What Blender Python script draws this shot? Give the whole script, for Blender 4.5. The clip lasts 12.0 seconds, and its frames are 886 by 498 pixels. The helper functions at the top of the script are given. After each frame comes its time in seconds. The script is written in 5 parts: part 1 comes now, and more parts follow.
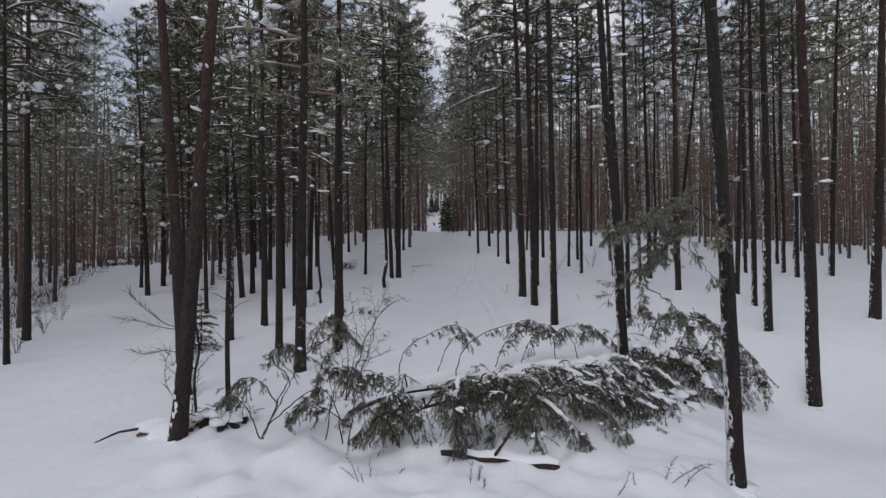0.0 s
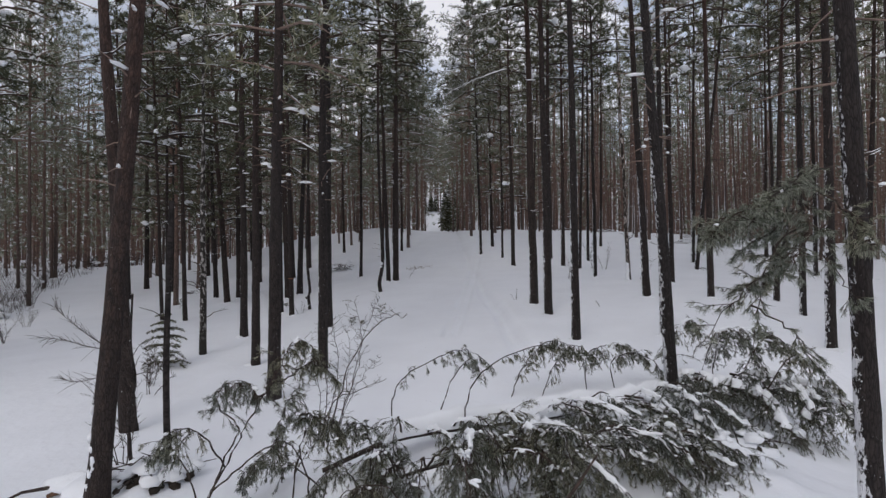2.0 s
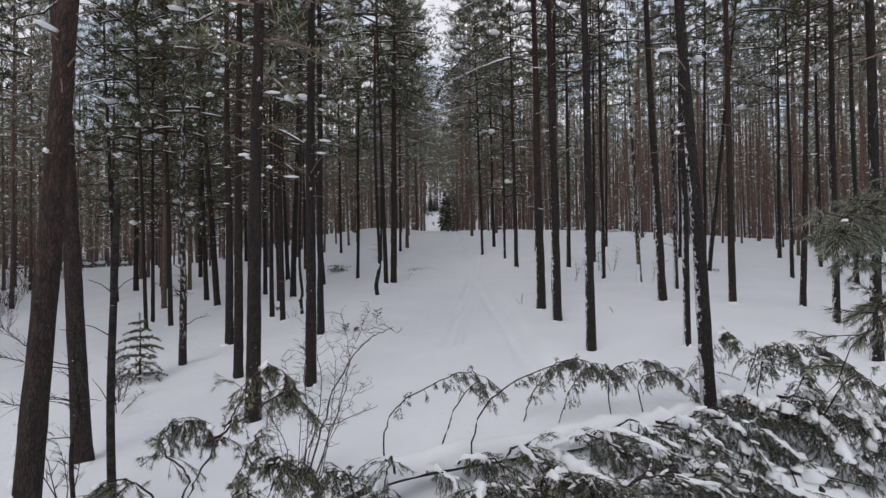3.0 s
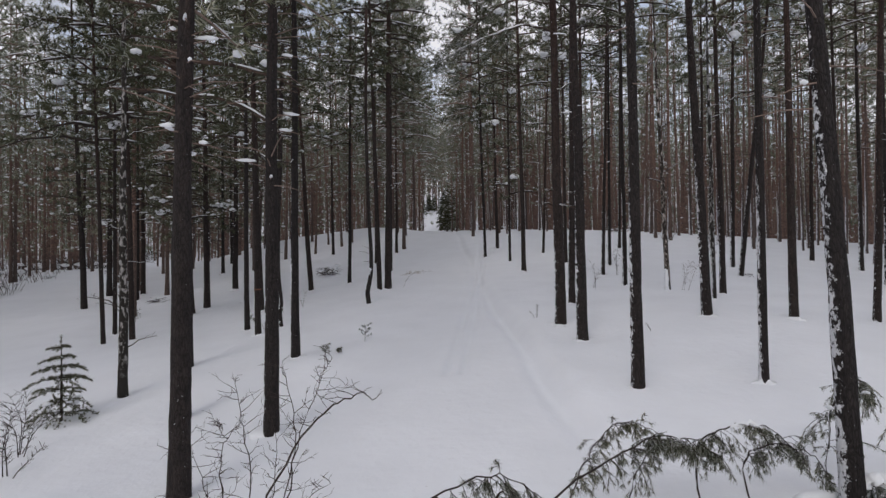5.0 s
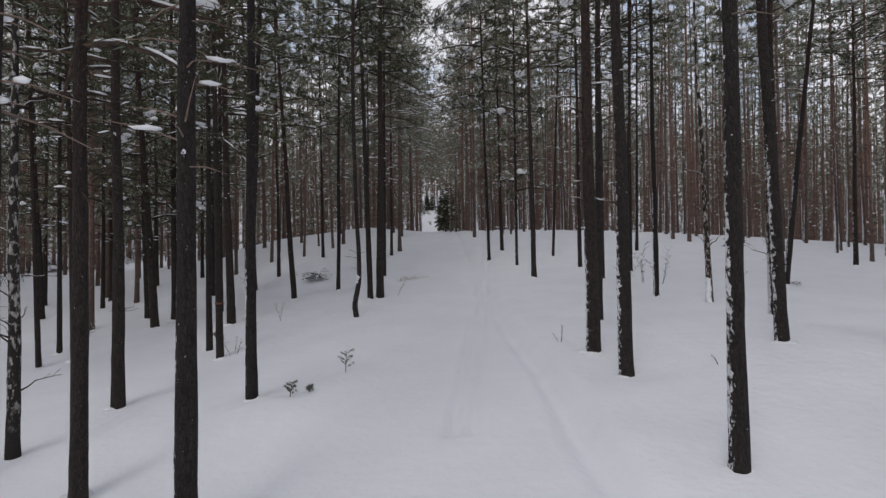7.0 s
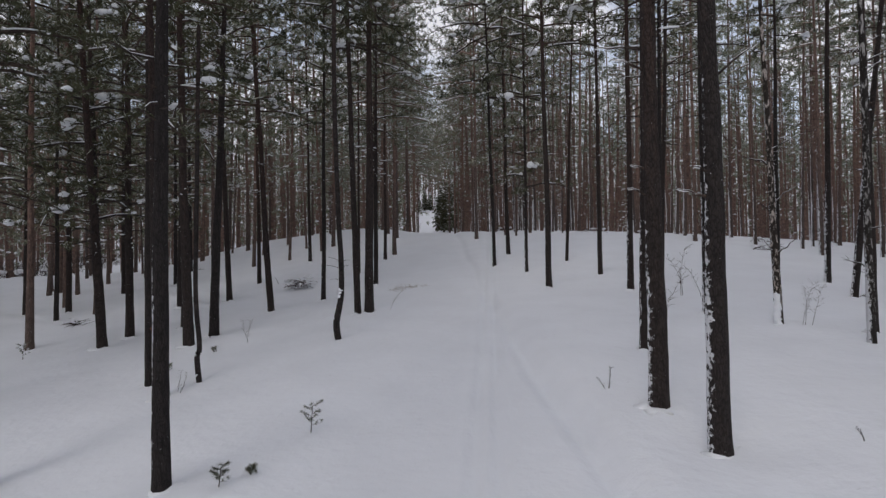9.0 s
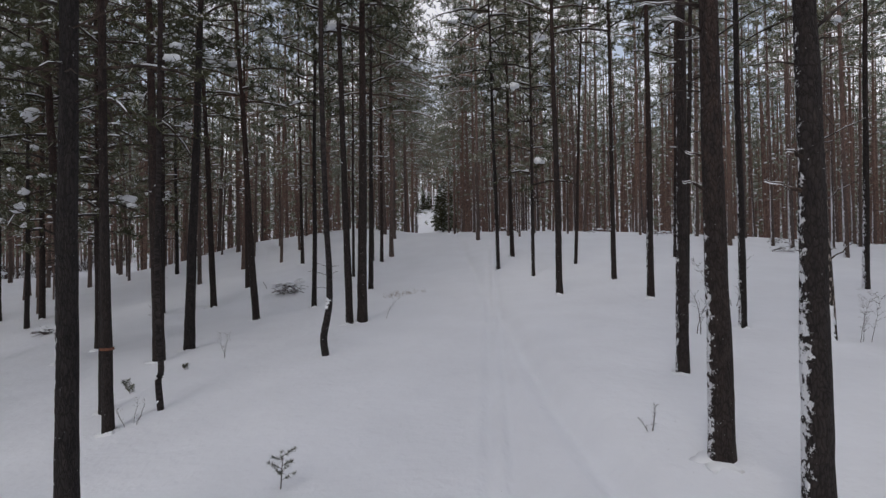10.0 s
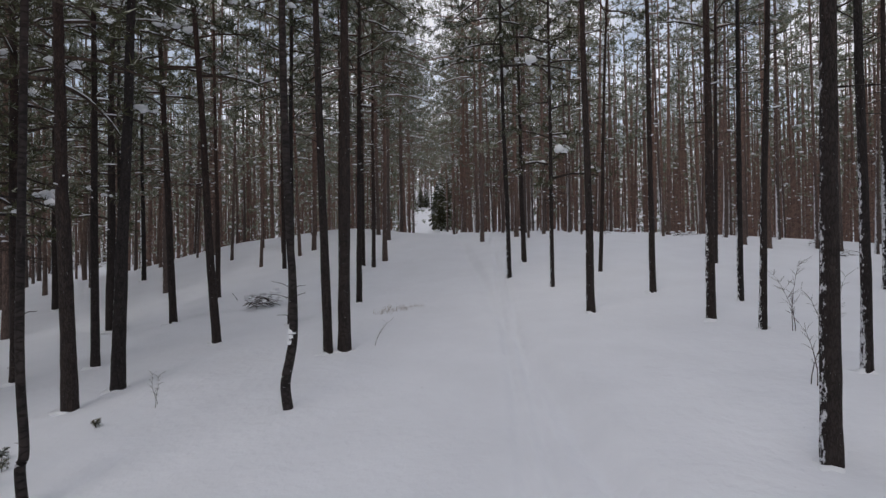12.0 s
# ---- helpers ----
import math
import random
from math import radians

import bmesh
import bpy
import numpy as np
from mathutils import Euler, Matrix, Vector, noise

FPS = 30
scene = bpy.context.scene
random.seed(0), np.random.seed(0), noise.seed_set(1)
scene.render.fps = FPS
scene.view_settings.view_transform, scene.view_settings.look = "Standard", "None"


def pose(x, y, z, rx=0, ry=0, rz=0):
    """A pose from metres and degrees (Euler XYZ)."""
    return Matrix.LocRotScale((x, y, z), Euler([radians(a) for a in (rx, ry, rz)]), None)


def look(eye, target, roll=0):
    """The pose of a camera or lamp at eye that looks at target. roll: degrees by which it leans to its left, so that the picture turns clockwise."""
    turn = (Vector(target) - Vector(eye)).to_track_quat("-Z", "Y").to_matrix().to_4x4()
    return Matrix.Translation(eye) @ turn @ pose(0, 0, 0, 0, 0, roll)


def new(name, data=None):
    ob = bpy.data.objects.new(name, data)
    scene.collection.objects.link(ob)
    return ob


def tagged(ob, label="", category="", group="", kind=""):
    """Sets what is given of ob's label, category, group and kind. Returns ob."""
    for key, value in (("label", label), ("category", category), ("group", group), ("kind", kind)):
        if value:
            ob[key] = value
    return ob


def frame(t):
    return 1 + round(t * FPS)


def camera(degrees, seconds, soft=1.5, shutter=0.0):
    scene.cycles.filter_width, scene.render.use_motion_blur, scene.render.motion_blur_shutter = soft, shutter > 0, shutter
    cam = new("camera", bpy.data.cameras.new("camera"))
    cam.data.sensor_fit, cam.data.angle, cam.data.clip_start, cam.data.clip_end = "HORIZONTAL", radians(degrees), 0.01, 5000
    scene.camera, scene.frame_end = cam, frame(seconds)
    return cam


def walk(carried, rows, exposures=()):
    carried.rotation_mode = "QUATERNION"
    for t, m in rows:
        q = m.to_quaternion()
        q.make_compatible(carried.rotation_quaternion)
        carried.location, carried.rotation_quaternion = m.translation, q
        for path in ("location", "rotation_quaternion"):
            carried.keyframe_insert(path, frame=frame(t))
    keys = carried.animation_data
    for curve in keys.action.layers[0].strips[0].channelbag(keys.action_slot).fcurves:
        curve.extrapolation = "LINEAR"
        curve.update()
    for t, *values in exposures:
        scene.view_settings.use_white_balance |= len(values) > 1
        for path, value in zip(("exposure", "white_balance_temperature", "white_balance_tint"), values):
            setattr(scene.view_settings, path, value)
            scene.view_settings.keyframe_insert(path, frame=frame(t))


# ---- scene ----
# ---------------------------------------------------------------- camera
cam = camera(75.0, 12.0, soft=1.4)
ROWS = [
    (0.0, 0.000, 0.000, 3.900, 1.202, 0.575, -0.842),
    (1.5, -0.041, 1.929, 3.970, 1.187, 0.591, -0.888),
    (3.0, -0.059, 4.091, 4.071, 1.172, 0.606, -0.960),
    (4.0, -0.063, 5.651, 4.155, 1.162, 0.616, -1.022),
    (5.0, -0.063, 7.301, 4.254, 1.152, 0.627, -1.096),
    (6.0, -0.061, 9.033, 4.366, 1.142, 0.637, -1.182),
    (7.0, -0.060, 10.843, 4.492, 1.132, 0.648, -1.280),
    (8.0, -0.062, 12.724, 4.632, 1.122, 0.658, -1.388),
    (9.0, -0.069, 14.670, 4.786, 1.112, 0.668, -1.509),
    (10.0, -0.083, 16.676, 4.954, 1.065, 0.679, -1.641),
    (11.0, -0.108, 18.736, 5.135, 1.000, 0.689, -1.785),
    (12.0, -0.145, 20.844, 5.330, 0.850, 0.700, -1.940),
]
walk(cam, [(t, pose(x, y, z, 90 + p, r, a)) for t, x, y, z, p, r, a in ROWS], exposures=[(0.0, -0.55, 6400, 10), (3.0, -0.30, 6500, 10), (6.0, -0.36, 6600, 10), (9.0, -0.40, 6500, 10), (12.0, -0.31, 6500, 10)])

# ---------------------------------------------------------------- sky and sun
world = bpy.data.worlds.new("winter_sky")
scene.world = world
world.use_nodes = True
wn, wl = world.node_tree.nodes, world.node_tree.links
wn.clear()
SUN_EL, SUN_AZ = radians(32), radians(200)
sky = wn.new("ShaderNodeTexSky")
sky.sky_type, sky.sun_disc = "NISHITA", False
sky.sun_elevation, sky.sun_rotation, sky.air_density, sky.dust_density = SUN_EL, SUN_AZ, 1.0, 2.0
coord = wn.new("ShaderNodeTexCoord")
cloud = wn.new("ShaderNodeTexNoise")
cloud.inputs["Scale"].default_value, cloud.inputs["Detail"].default_value = 5.0, 5.0
ramp = wn.new("ShaderNodeValToRGB")
ramp.color_ramp.elements[0].color = (0.4, 0.4, 0.4, 1)
ramp.color_ramp.elements[0].position, ramp.color_ramp.elements[1].position = 0.41, 0.56
mixw = wn.new("ShaderNodeMix")
mixw.data_type = "RGBA"
mixw.inputs[7].default_value = (7.6, 7.6, 8.2, 1)
bg = wn.new("ShaderNodeBackground")
bg.inputs["Strength"].default_value = 0.136
wout = wn.new("ShaderNodeOutputWorld")
wl.new(coord.outputs["Generated"], cloud.inputs["Vector"])
wl.new(cloud.outputs["Fac"], ramp.inputs["Fac"])
wl.new(ramp.outputs["Color"], mixw.inputs[0])
wl.new(sky.outputs["Color"], mixw.inputs[6])
wl.new(mixw.outputs[2], bg.inputs["Color"])
wl.new(bg.outputs["Background"], wout.inputs["Surface"])

sun_data = bpy.data.lights.new("sun", "SUN")
sun_data.energy, sun_data.angle, sun_data.color = 0.7, radians(25), (1.0, 0.96, 0.9)
sun = new("sun", sun_data)
sun.matrix_world = look((-20, -40, 40), (0, 0, 0))


# ---------------------------------------------------------------- materials
def material(name, rough=0.8):
    m = bpy.data.materials.new(name)
    m.use_nodes = True
    n, l = m.node_tree.nodes, m.node_tree.links
    b = n["Principled BSDF"]
    b.inputs["Roughness"].default_value = rough
    b.inputs["Specular IOR Level"].default_value = 0.25
    return m, n, l, b


def noise_node(n, l, vec, scale, detail=4.0, rough=0.55):
    t = n.new("ShaderNodeTexNoise")
    t.inputs["Scale"].default_value, t.inputs["Detail"].default_value, t.inputs["Roughness"].default_value = scale, detail, rough
    l.new(vec, t.inputs["Vector"])
    return t


def ramp_node(n, l, fac, stops):
    r = n.new("ShaderNodeValToRGB")
    e = r.color_ramp.elements
    while len(e) < len(stops):
        e.new(0.5)
    for k, (pos, col) in enumerate(stops):
        e[k].position = pos
        e[k].color = (*col, 1)
    l.new(fac, r.inputs["Fac"])
    return r


def mix_node(n, l, fac, a, b, mode="MIX"):
    x = n.new("ShaderNodeMix")
    x.data_type, x.blend_type = "RGBA", mode
    for sock, v in ((x.inputs[0], fac), (x.inputs[6], a), (x.inputs[7], b)):
        if isinstance(v, (int, float)):
            sock.default_value = v
        elif isinstance(v, tuple):
            sock.default_value = (*v, 1)
        else:
            l.new(v, sock)
    return x.outputs[2]


def bump_node(n, l, height, strength, dist, bsdf, prev=None):
    bp = n.new("ShaderNodeBump")
    bp.inputs["Strength"].default_value, bp.inputs["Distance"].default_value = strength, dist
    l.new(height, bp.inputs["Height"])
    if prev:
        l.new(prev, bp.inputs["Normal"])
    l.new(bp.outputs["Normal"], bsdf.inputs["Normal"])
    return bp.outputs["Normal"]


def math_node(n, l, op, a, b=0.0, clamp=False):
    x = n.new("ShaderNodeMath")
    x.operation, x.use_clamp = op, clamp
    for s, v in zip(x.inputs, (a, b)):
        if isinstance(v, (int, float)):
            s.default_value = v
        else:
            l.new(v, s)
    return x.outputs[0]


def snow_material(name, tone, litter):
    """Settled snow: fine grain, soft dimples, and a scatter of bark crumbs and needles where litter is above nought."""
    m, n, l, b = material(name, 0.75)
    tc = n.new("ShaderNodeTexCoord").outputs["Object"]
    big = noise_node(n, l, tc, 0.6, 3)
    col = ramp_node(n, l, big.outputs["Fac"], [(0.3, tuple(c * 0.95 for c in tone)), (0.7, tone)]).outputs["Color"]
    if litter:
        sp = noise_node(n, l, tc, 16.0, 2, 0.7)
        patch = noise_node(n, l, tc, 0.35, 2)
        k = math_node(n, l, "MULTIPLY", ramp_node(n, l, sp.outputs["Fac"], [(0.73, (0, 0, 0)), (0.77, (1, 1, 1))]).outputs["Color"],
                      ramp_node(n, l, patch.outputs["Fac"], [(0.5, (0, 0, 0)), (0.62, (litter,) * 3)]).outputs["Color"])
        col = mix_node(n, l, k, col, (0.12, 0.09, 0.07))
    l.new(col, b.inputs["Base Color"])
    fine = noise_node(n, l, tc, 45.0, 3)
    soft = noise_node(n, l, tc, 4.0, 4)
    p = bump_node(n, l, soft.outputs["Fac"], 0.38, 0.07, b)
    bump_node(n, l, fine.outputs["Fac"], 0.10, 0.008, b, p)
    b.inputs["Subsurface Weight"].default_value = 0.0
    return m


SNOW = snow_material("snow_ground", (0.862, 0.882, 0.932), 0.7)
SNOW_SOFT = snow_material("snow_cap", (0.85, 0.87, 0.91), 0.0)


def bark_material(name, low, high, turn_height, snow, birch=False):
    """Ridged bark that turns from a grey-brown foot to a redder upper stem, with wind-blown snow stuck on one side."""
    m, n, l, b = material(name, 0.9)
    tc = n.new("ShaderNodeTexCoord").outputs["Object"]
    mp = n.new("ShaderNodeMapping")
    l.new(tc, mp.inputs["Vector"])
    rnd = n.new("ShaderNodeObjectInfo")
    mp.inputs["Scale"].default_value = (0.17, 0.17, 0.36) if not birch else (0.30, 0.30, 0.75)
    v = n.new("ShaderNodeTexVoronoi")
    v.feature, v.inputs["Scale"].default_value = "DISTANCE_TO_EDGE", 26.0
    warp = noise_node(n, l, mp.outputs["Vector"], 7.0, 4)
    vec = mix_node(n, l, 0.12, mp.outputs["Vector"], warp.outputs["Color"], "ADD")
    l.new(vec, v.inputs["Vector"])
    nz = noise_node(n, l, mp.outputs["Vector"], 14.0, 6, 0.65)
    sep = n.new("ShaderNodeSeparateXYZ")
    l.new(tc, sep.inputs[0])
    h = math_node(n, l, "ADD", math_node(n, l, "MULTIPLY", sep.outputs["Z"], 1.0 / turn_height), math_node(n, l, "MULTIPLY", nz.outputs["Fac"], 0.5))
    h = math_node(n, l, "ADD", h, math_node(n, l, "MULTIPLY", math_node(n, l, "SUBTRACT", rnd.outputs["Random"], 0.5), 0.28))
    c = ramp_node(n, l, h, [(0.45, low), (1.0, high)]).outputs["Color"]
    dark = ramp_node(n, l, nz.outputs["Fac"], [(0.3, (0.55, 0.55, 0.58)), (0.7, (1.25, 1.2, 1.15))]).outputs["Color"]
    c = mix_node(n, l, 1.0, c, dark, "MULTIPLY")
    if birch:
        marks = noise_node(n, l, mp.outputs["Vector"], 5.0, 4, 0.6)
        c = mix_node(n, l, ramp_node(n, l, marks.outputs["Fac"], [(0.52, (1, 1, 1)), (0.60, (0, 0, 0))]).outputs["Color"], c, (0.04, 0.035, 0.03))
    crack = ramp_node(n, l, v.outputs["Distance"], [(0.0, (0.35, 0.33, 0.32)), (0.16, (1, 1, 1))]).outputs["Color"]
    c = mix_node(n, l, 0.0 if birch else 0.85, c, crack, "MULTIPLY")
    tint = ramp_node(n, l, rnd.outputs["Random"], [(0.0, (0.8, 0.82, 0.85)), (1.0, (1.15, 1.05, 1.0))]).outputs["Color"]
    c = mix_node(n, l, 1.0, c, tint, "MULTIPLY")
    geo = n.new("ShaderNodeNewGeometry")
    dot = n.new("ShaderNodeVectorMath")
    dot.operation = "DOT_PRODUCT"
    dot.inputs[1].default_value = (-0.98, 0.12, 0.10)
    l.new(geo.outputs["Normal"], dot.inputs[0])
    flat = n.new("ShaderNodeMapping")
    flat.inputs["Scale"].default_value = (0.15, 0.15, 0.8)
    l.new(tc, flat.inputs["Vector"])
    stuck = noise_node(n, l, flat.outputs["Vector"], 13.0, 5, 0.72)
    where = noise_node(n, l, geo.outputs["Position"], 0.35, 2)
    s = math_node(n, l, "ADD", math_node(n, l, "MULTIPLY", dot.outputs["Value"], 0.33), math_node(n, l, "MULTIPLY", stuck.outputs["Fac"], 0.84))
    s = math_node(n, l, "ADD", s, math_node(n, l, "MULTIPLY", where.outputs["Fac"], 0.4))
    s = math_node(n, l, "SUBTRACT", s, math_node(n, l, "MULTIPLY", math_node(n, l, "MAXIMUM", math_node(n, l, "SUBTRACT", sep.outputs["Z"], 2.2), 0.0), 0.045))
    s = math_node(n, l, "ADD", s, math_node(n, l, "MULTIPLY", math_node(n, l, "SUBTRACT", rnd.outputs["Random"], 0.5), -0.14))
    sm = ramp_node(n, l, s, [(snow - 0.015, (0, 0, 0)), (snow + 0.015, (1, 1, 1))]).outputs["Color"]
    fleck = noise_node(n, l, flat.outputs["Vector"], 30.0, 2, 0.6)
    fm = ramp_node(n, l, fleck.outputs["Fac"], [(0.735, (0, 0, 0)), (0.76, (1, 1, 1))]).outputs["Color"]
    sm = math_node(n, l, "MAXIMUM", sm, fm)
    c = mix_node(n, l, sm, c, (0.78, 0.79, 0.83))
    l.new(c, b.inputs["Base Color"])
    hh = math_node(n, l, "ADD", math_node(n, l, "MULTIPLY", v.outputs["Distance"], 1.5, True), math_node(n, l, "MULTIPLY", nz.outputs["Fac"], 0.5))
    hh = math_node(n, l, "ADD", hh, math_node(n, l, "MULTIPLY", sm, 0.6))
    bump_node(n, l, hh, 0.9, 0.03, b)
    return m


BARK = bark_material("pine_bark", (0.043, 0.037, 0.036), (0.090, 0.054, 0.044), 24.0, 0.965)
# Far stems: the bark colour is painted paler in place of distance haze.
BARK_FAR = bark_material("pine_bark_hazed", (0.150, 0.122, 0.112), (0.255, 0.182, 0.155), 8.0, 0.905)
BIRCH = bark_material("birch_bark", (0.05, 0.045, 0.043), (0.60, 0.58, 0.56), 2.2, 0.93, True)
BRUSHWOOD = bark_material("branch_bark", (0.066, 0.054, 0.048), (0.10, 0.074, 0.058), 20.0, 0.93)


def needle_material(name, dark, light, rime):
    """Needles, some of them white with rime."""
    m, n, l, b = material(name, 0.7)
    geo = n.new("ShaderNodeNewGeometry")
    info = n.new("ShaderNodeObjectInfo")
    c = ramp_node(n, l, geo.outputs["Random Per Island"], [(0.0, dark), (1 - rime - 0.01, light), (1 - rime, (0.22, 0.24, 0.25)), (1.0, (0.6, 0.62, 0.64))]).outputs["Color"]
    patch = noise_node(n, l, n.new("ShaderNodeTexCoord").outputs["Object"], 1.3, 3)
    c = mix_node(n, l, 1.0, c, ramp_node(n, l, patch.outputs["Fac"], [(0.3, (0.74, 0.76, 0.72)), (0.7, (1.2, 1.16, 0.98))]).outputs["Color"], "MULTIPLY")
    c = mix_node(n, l, 1.0, c, ramp_node(n, l, info.outputs["Random"], [(0.0, (0.86, 0.9, 0.88)), (1.0, (1.1, 1.05, 0.92))]).outputs["Color"], "MULTIPLY")
    l.new(c, b.inputs["Base Color"])
    thin, both = n.new("ShaderNodeBsdfTranslucent"), n.new("ShaderNodeMixShader")
    both.inputs[0].default_value = 0.5
    l.new(c, thin.inputs["Color"])
    l.new(b.outputs["BSDF"], both.inputs[1])
    l.new(thin.outputs["BSDF"], both.inputs[2])
    l.new(both.outputs["Shader"], n["Material Output"].inputs["Surface"])
    return m


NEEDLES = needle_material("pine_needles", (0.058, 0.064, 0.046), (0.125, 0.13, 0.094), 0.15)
# Far needles: heavier rime, and a green lightened as painted haze.
NEEDLES_FAR = needle_material("snowy_hazed_needles", (0.105, 0.120, 0.096), (0.24, 0.26, 0.21), 0.40)
NEEDLES_FROST = needle_material("frosted_needles", (0.034, 0.038, 0.029), (0.100, 0.104, 0.082), 0.36)
NEEDLES_RIMED = needle_material("rimed_needles", (0.05, 0.06, 0.048), (0.13, 0.145, 0.12), 0.5)


def plain_material(name, col, var=0.35, scale=8.0):
    m, n, l, b = material(name, 0.9)
    nz = noise_node(n, l, n.new("ShaderNodeTexCoord").outputs["Object"], scale, 4)
    c = ramp_node(n, l, nz.outputs["Fac"], [(0.3, tuple(x * (1 - var) for x in col)), (0.7, tuple(x * (1 + var) for x in col))]).outputs["Color"]
    l.new(c, b.inputs["Base Color"])
    bump_node(n, l, nz.outputs["Fac"], 0.5, 0.01, b)
    return m


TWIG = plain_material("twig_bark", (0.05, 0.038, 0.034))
# Far twigs: TWIG's brown lightened, distance haze put into the colour.
TWIG_FAR = plain_material("far_twigs_hazed", (0.22, 0.16, 0.135))
SOIL = plain_material("bare_soil", (0.035, 0.028, 0.022), 0.5, 12.0)
CUTWOOD = plain_material("broken_wood", (0.11, 0.06, 0.038), 0.6, 20.0)
ORANGE = plain_material("orange_paint", (0.17, 0.075, 0.05), 0.4, 30.0)
STRAW = plain_material("dry_grass", (0.22, 0.17, 0.12))


# ---------------------------------------------------------------- ground
def smooth(v, k):
    return k * math.log1p(math.exp(min(60.0, v / k)))


def lie(x, y):
    """The broad lie of the land: a rise ahead that eases off beyond a crest, higher to the right, falling to a track on the left."""
    z = 0.0854 * y - 0.0654 * smooth(y - 110.0, 12.0)
    sx, s2, e = math.tanh(x / 14) * 14, x * x / (1 + x * x / 300), math.exp(-(y / 40) ** 2)
    z += -0.074 + 0.147 * sx - 0.004 * s2 - 0.1033 * sx * e - 0.0014 * s2 * e
    z += 0.266 * math.exp(-((y - 18) / 9) ** 2) + 1.023 * math.exp(-((y - 58) / 14) ** 2)
    z += 2.1 * math.exp(-(max(0.0, abs(x + 10.5) - 2.5) / 7.5) ** 2 - ((y - 68) / 12) ** 2)
    z -= 0.2315 * math.exp(-(((x + 5) / 4) ** 2 + ((y - 19) / 7) ** 2))
    z += 0.38 * math.exp(-((y - 64) / 7) ** 2) / (1 + math.exp(min(40.0, (x - 8) / 2)))
    z -= 0.06 * smooth(min(x, 120.0) - 14.0, 4.0) / (1 + math.exp(min(40.0, (44.0 - y) / 4)))
    z += 0.19 * smooth(min(y, 300.0) - 126.0, 6.0)
    return z


def blob(x, y, cx, cy, rx, ry, h):
    return h * math.exp(-(((x - cx) / rx) ** 2 + ((y - cy) / ry) ** 2))


dent_rng = random.Random(17)
DENTS = [(dent_rng.uniform(-3.5, 3.2), dent_rng.uniform(6.9, 9.2), dent_rng.uniform(0.12, 0.24), dent_rng.uniform(-0.14, 0.07)) for _ in range(46)]


def ground(x, y):
    z = lie(x, y)
    if -60 < x < 60 and -20 < y < 130:
        n1 = noise.noise((x * 0.35, y * 0.35, 3.1))
        n2 = noise.noise((x * 1.1, y * 1.1, 7.7))
        off = min(1.0, abs(x - 0.4) / 3.0)
        z += 0.05 * n1 * (0.4 + 0.6 * off) + 0.022 * n2 * (0.25 + 0.75 * off)
        # dips, wells and swells at some of the feet
        z += blob(x, y, 7.9, 11.6, 3.0, 2.6, -0.72) + blob(x, y, 9.0, 13.4, 1.9, 2.2, -0.58) + blob(x, y, 4.6, 8.0, 1.6, 1.8, -0.30) + blob(x, y, 4.6, 14.2, 1.2, 1.2, 0.2)
        z += blob(x, y, 3.8, 20.5, 1.6, 4.5, -0.18) + blob(x, y, 8.5, 23.0, 2.5, 2.5, 0.15) + blob(x, y, -3.9, 18.0, 2.4, 3.0, -0.13)
        z += blob(x, y, -3.6, 22.3, 1.2, 1.4, 0.25) + blob(x, y, 5.0, 40.0, 2.5, 4.0, -0.18) + blob(x, y, -5.1, 42.6, 1.5, 2.0, -0.33)
        z += blob(x, y, -7.4, 33.8, 1.4, 2.2, 0.14) + blob(x, y, -4.5, 11.0, 1.2, 1.2, 0.12)
        z += blob(x, y, 3.9, 22.4, 0.9, 1.0, -0.14) + blob(x, y, 4.99, 27.9, 1.0, 1.1, -0.14)
        # the windfall lies on a lumpy bank
        near = math.exp(-((x - 0.3) / 5.0) ** 4 - ((y - 9.3) / 2.6) ** 4)
        z += near * (0.20 * noise.noise((x * 0.9, y * 0.9, 1.0)) + 0.15 * noise.noise((x * 2.0, y * 2.0, 5.0)) + 0.05 * noise.noise((x * 4.5, y * 4.5, 9.0)) + 0.10)
        for a, c, r, h in DENTS if y < 9.6 else ():
            if abs(x - a) < 0.6 and abs(y - c) < 0.6:
                z += blob(x, y, a, c, r, r * 0.8, h)
        # the road's shoulders and the pressed ski line
        if 14 < y < 120:
            fade = min(1.0, (y - 14) / 5)
            edge = 2.40 + 0.06 * math.sin(y * 0.6)
            keep = fade * (1.0 if y < 27 else 0.35 + 0.65 * math.exp((27 - y) / 5))
            z += keep * 0.30 / (1 + math.exp(-(x - edge) * 7.0)) - keep * 0.13
            z += keep * blob(x, 0, edge - 0.16, 0, 0.24, 1, -0.22)
            z += fade * 0.10 / (1 + math.exp((x + 2.1) * 4.0))
            s = 1.44 + (y - 27.8) * 0.11
            if y > 20:
                for d in (0.0, 0.34):
                    z += blob(x, 0, s - d, 0, 0.10, 1, -0.15) * (0.75 + 0.6 * noise.noise((y * 0.8, d, 2)))
    return z


def spread(lo, hi, fine_lo, fine_hi, step, grow=1.16):
    v = list(np.arange(fine_lo, fine_hi + 1e-6, step))
    d, p = step, fine_lo
    while p > lo:
        d *= grow
        p -= d
        v.insert(0, p)
    d, p = step, fine_hi
    while p < hi:
        d *= grow
        p += d
        v.append(p)
    return v


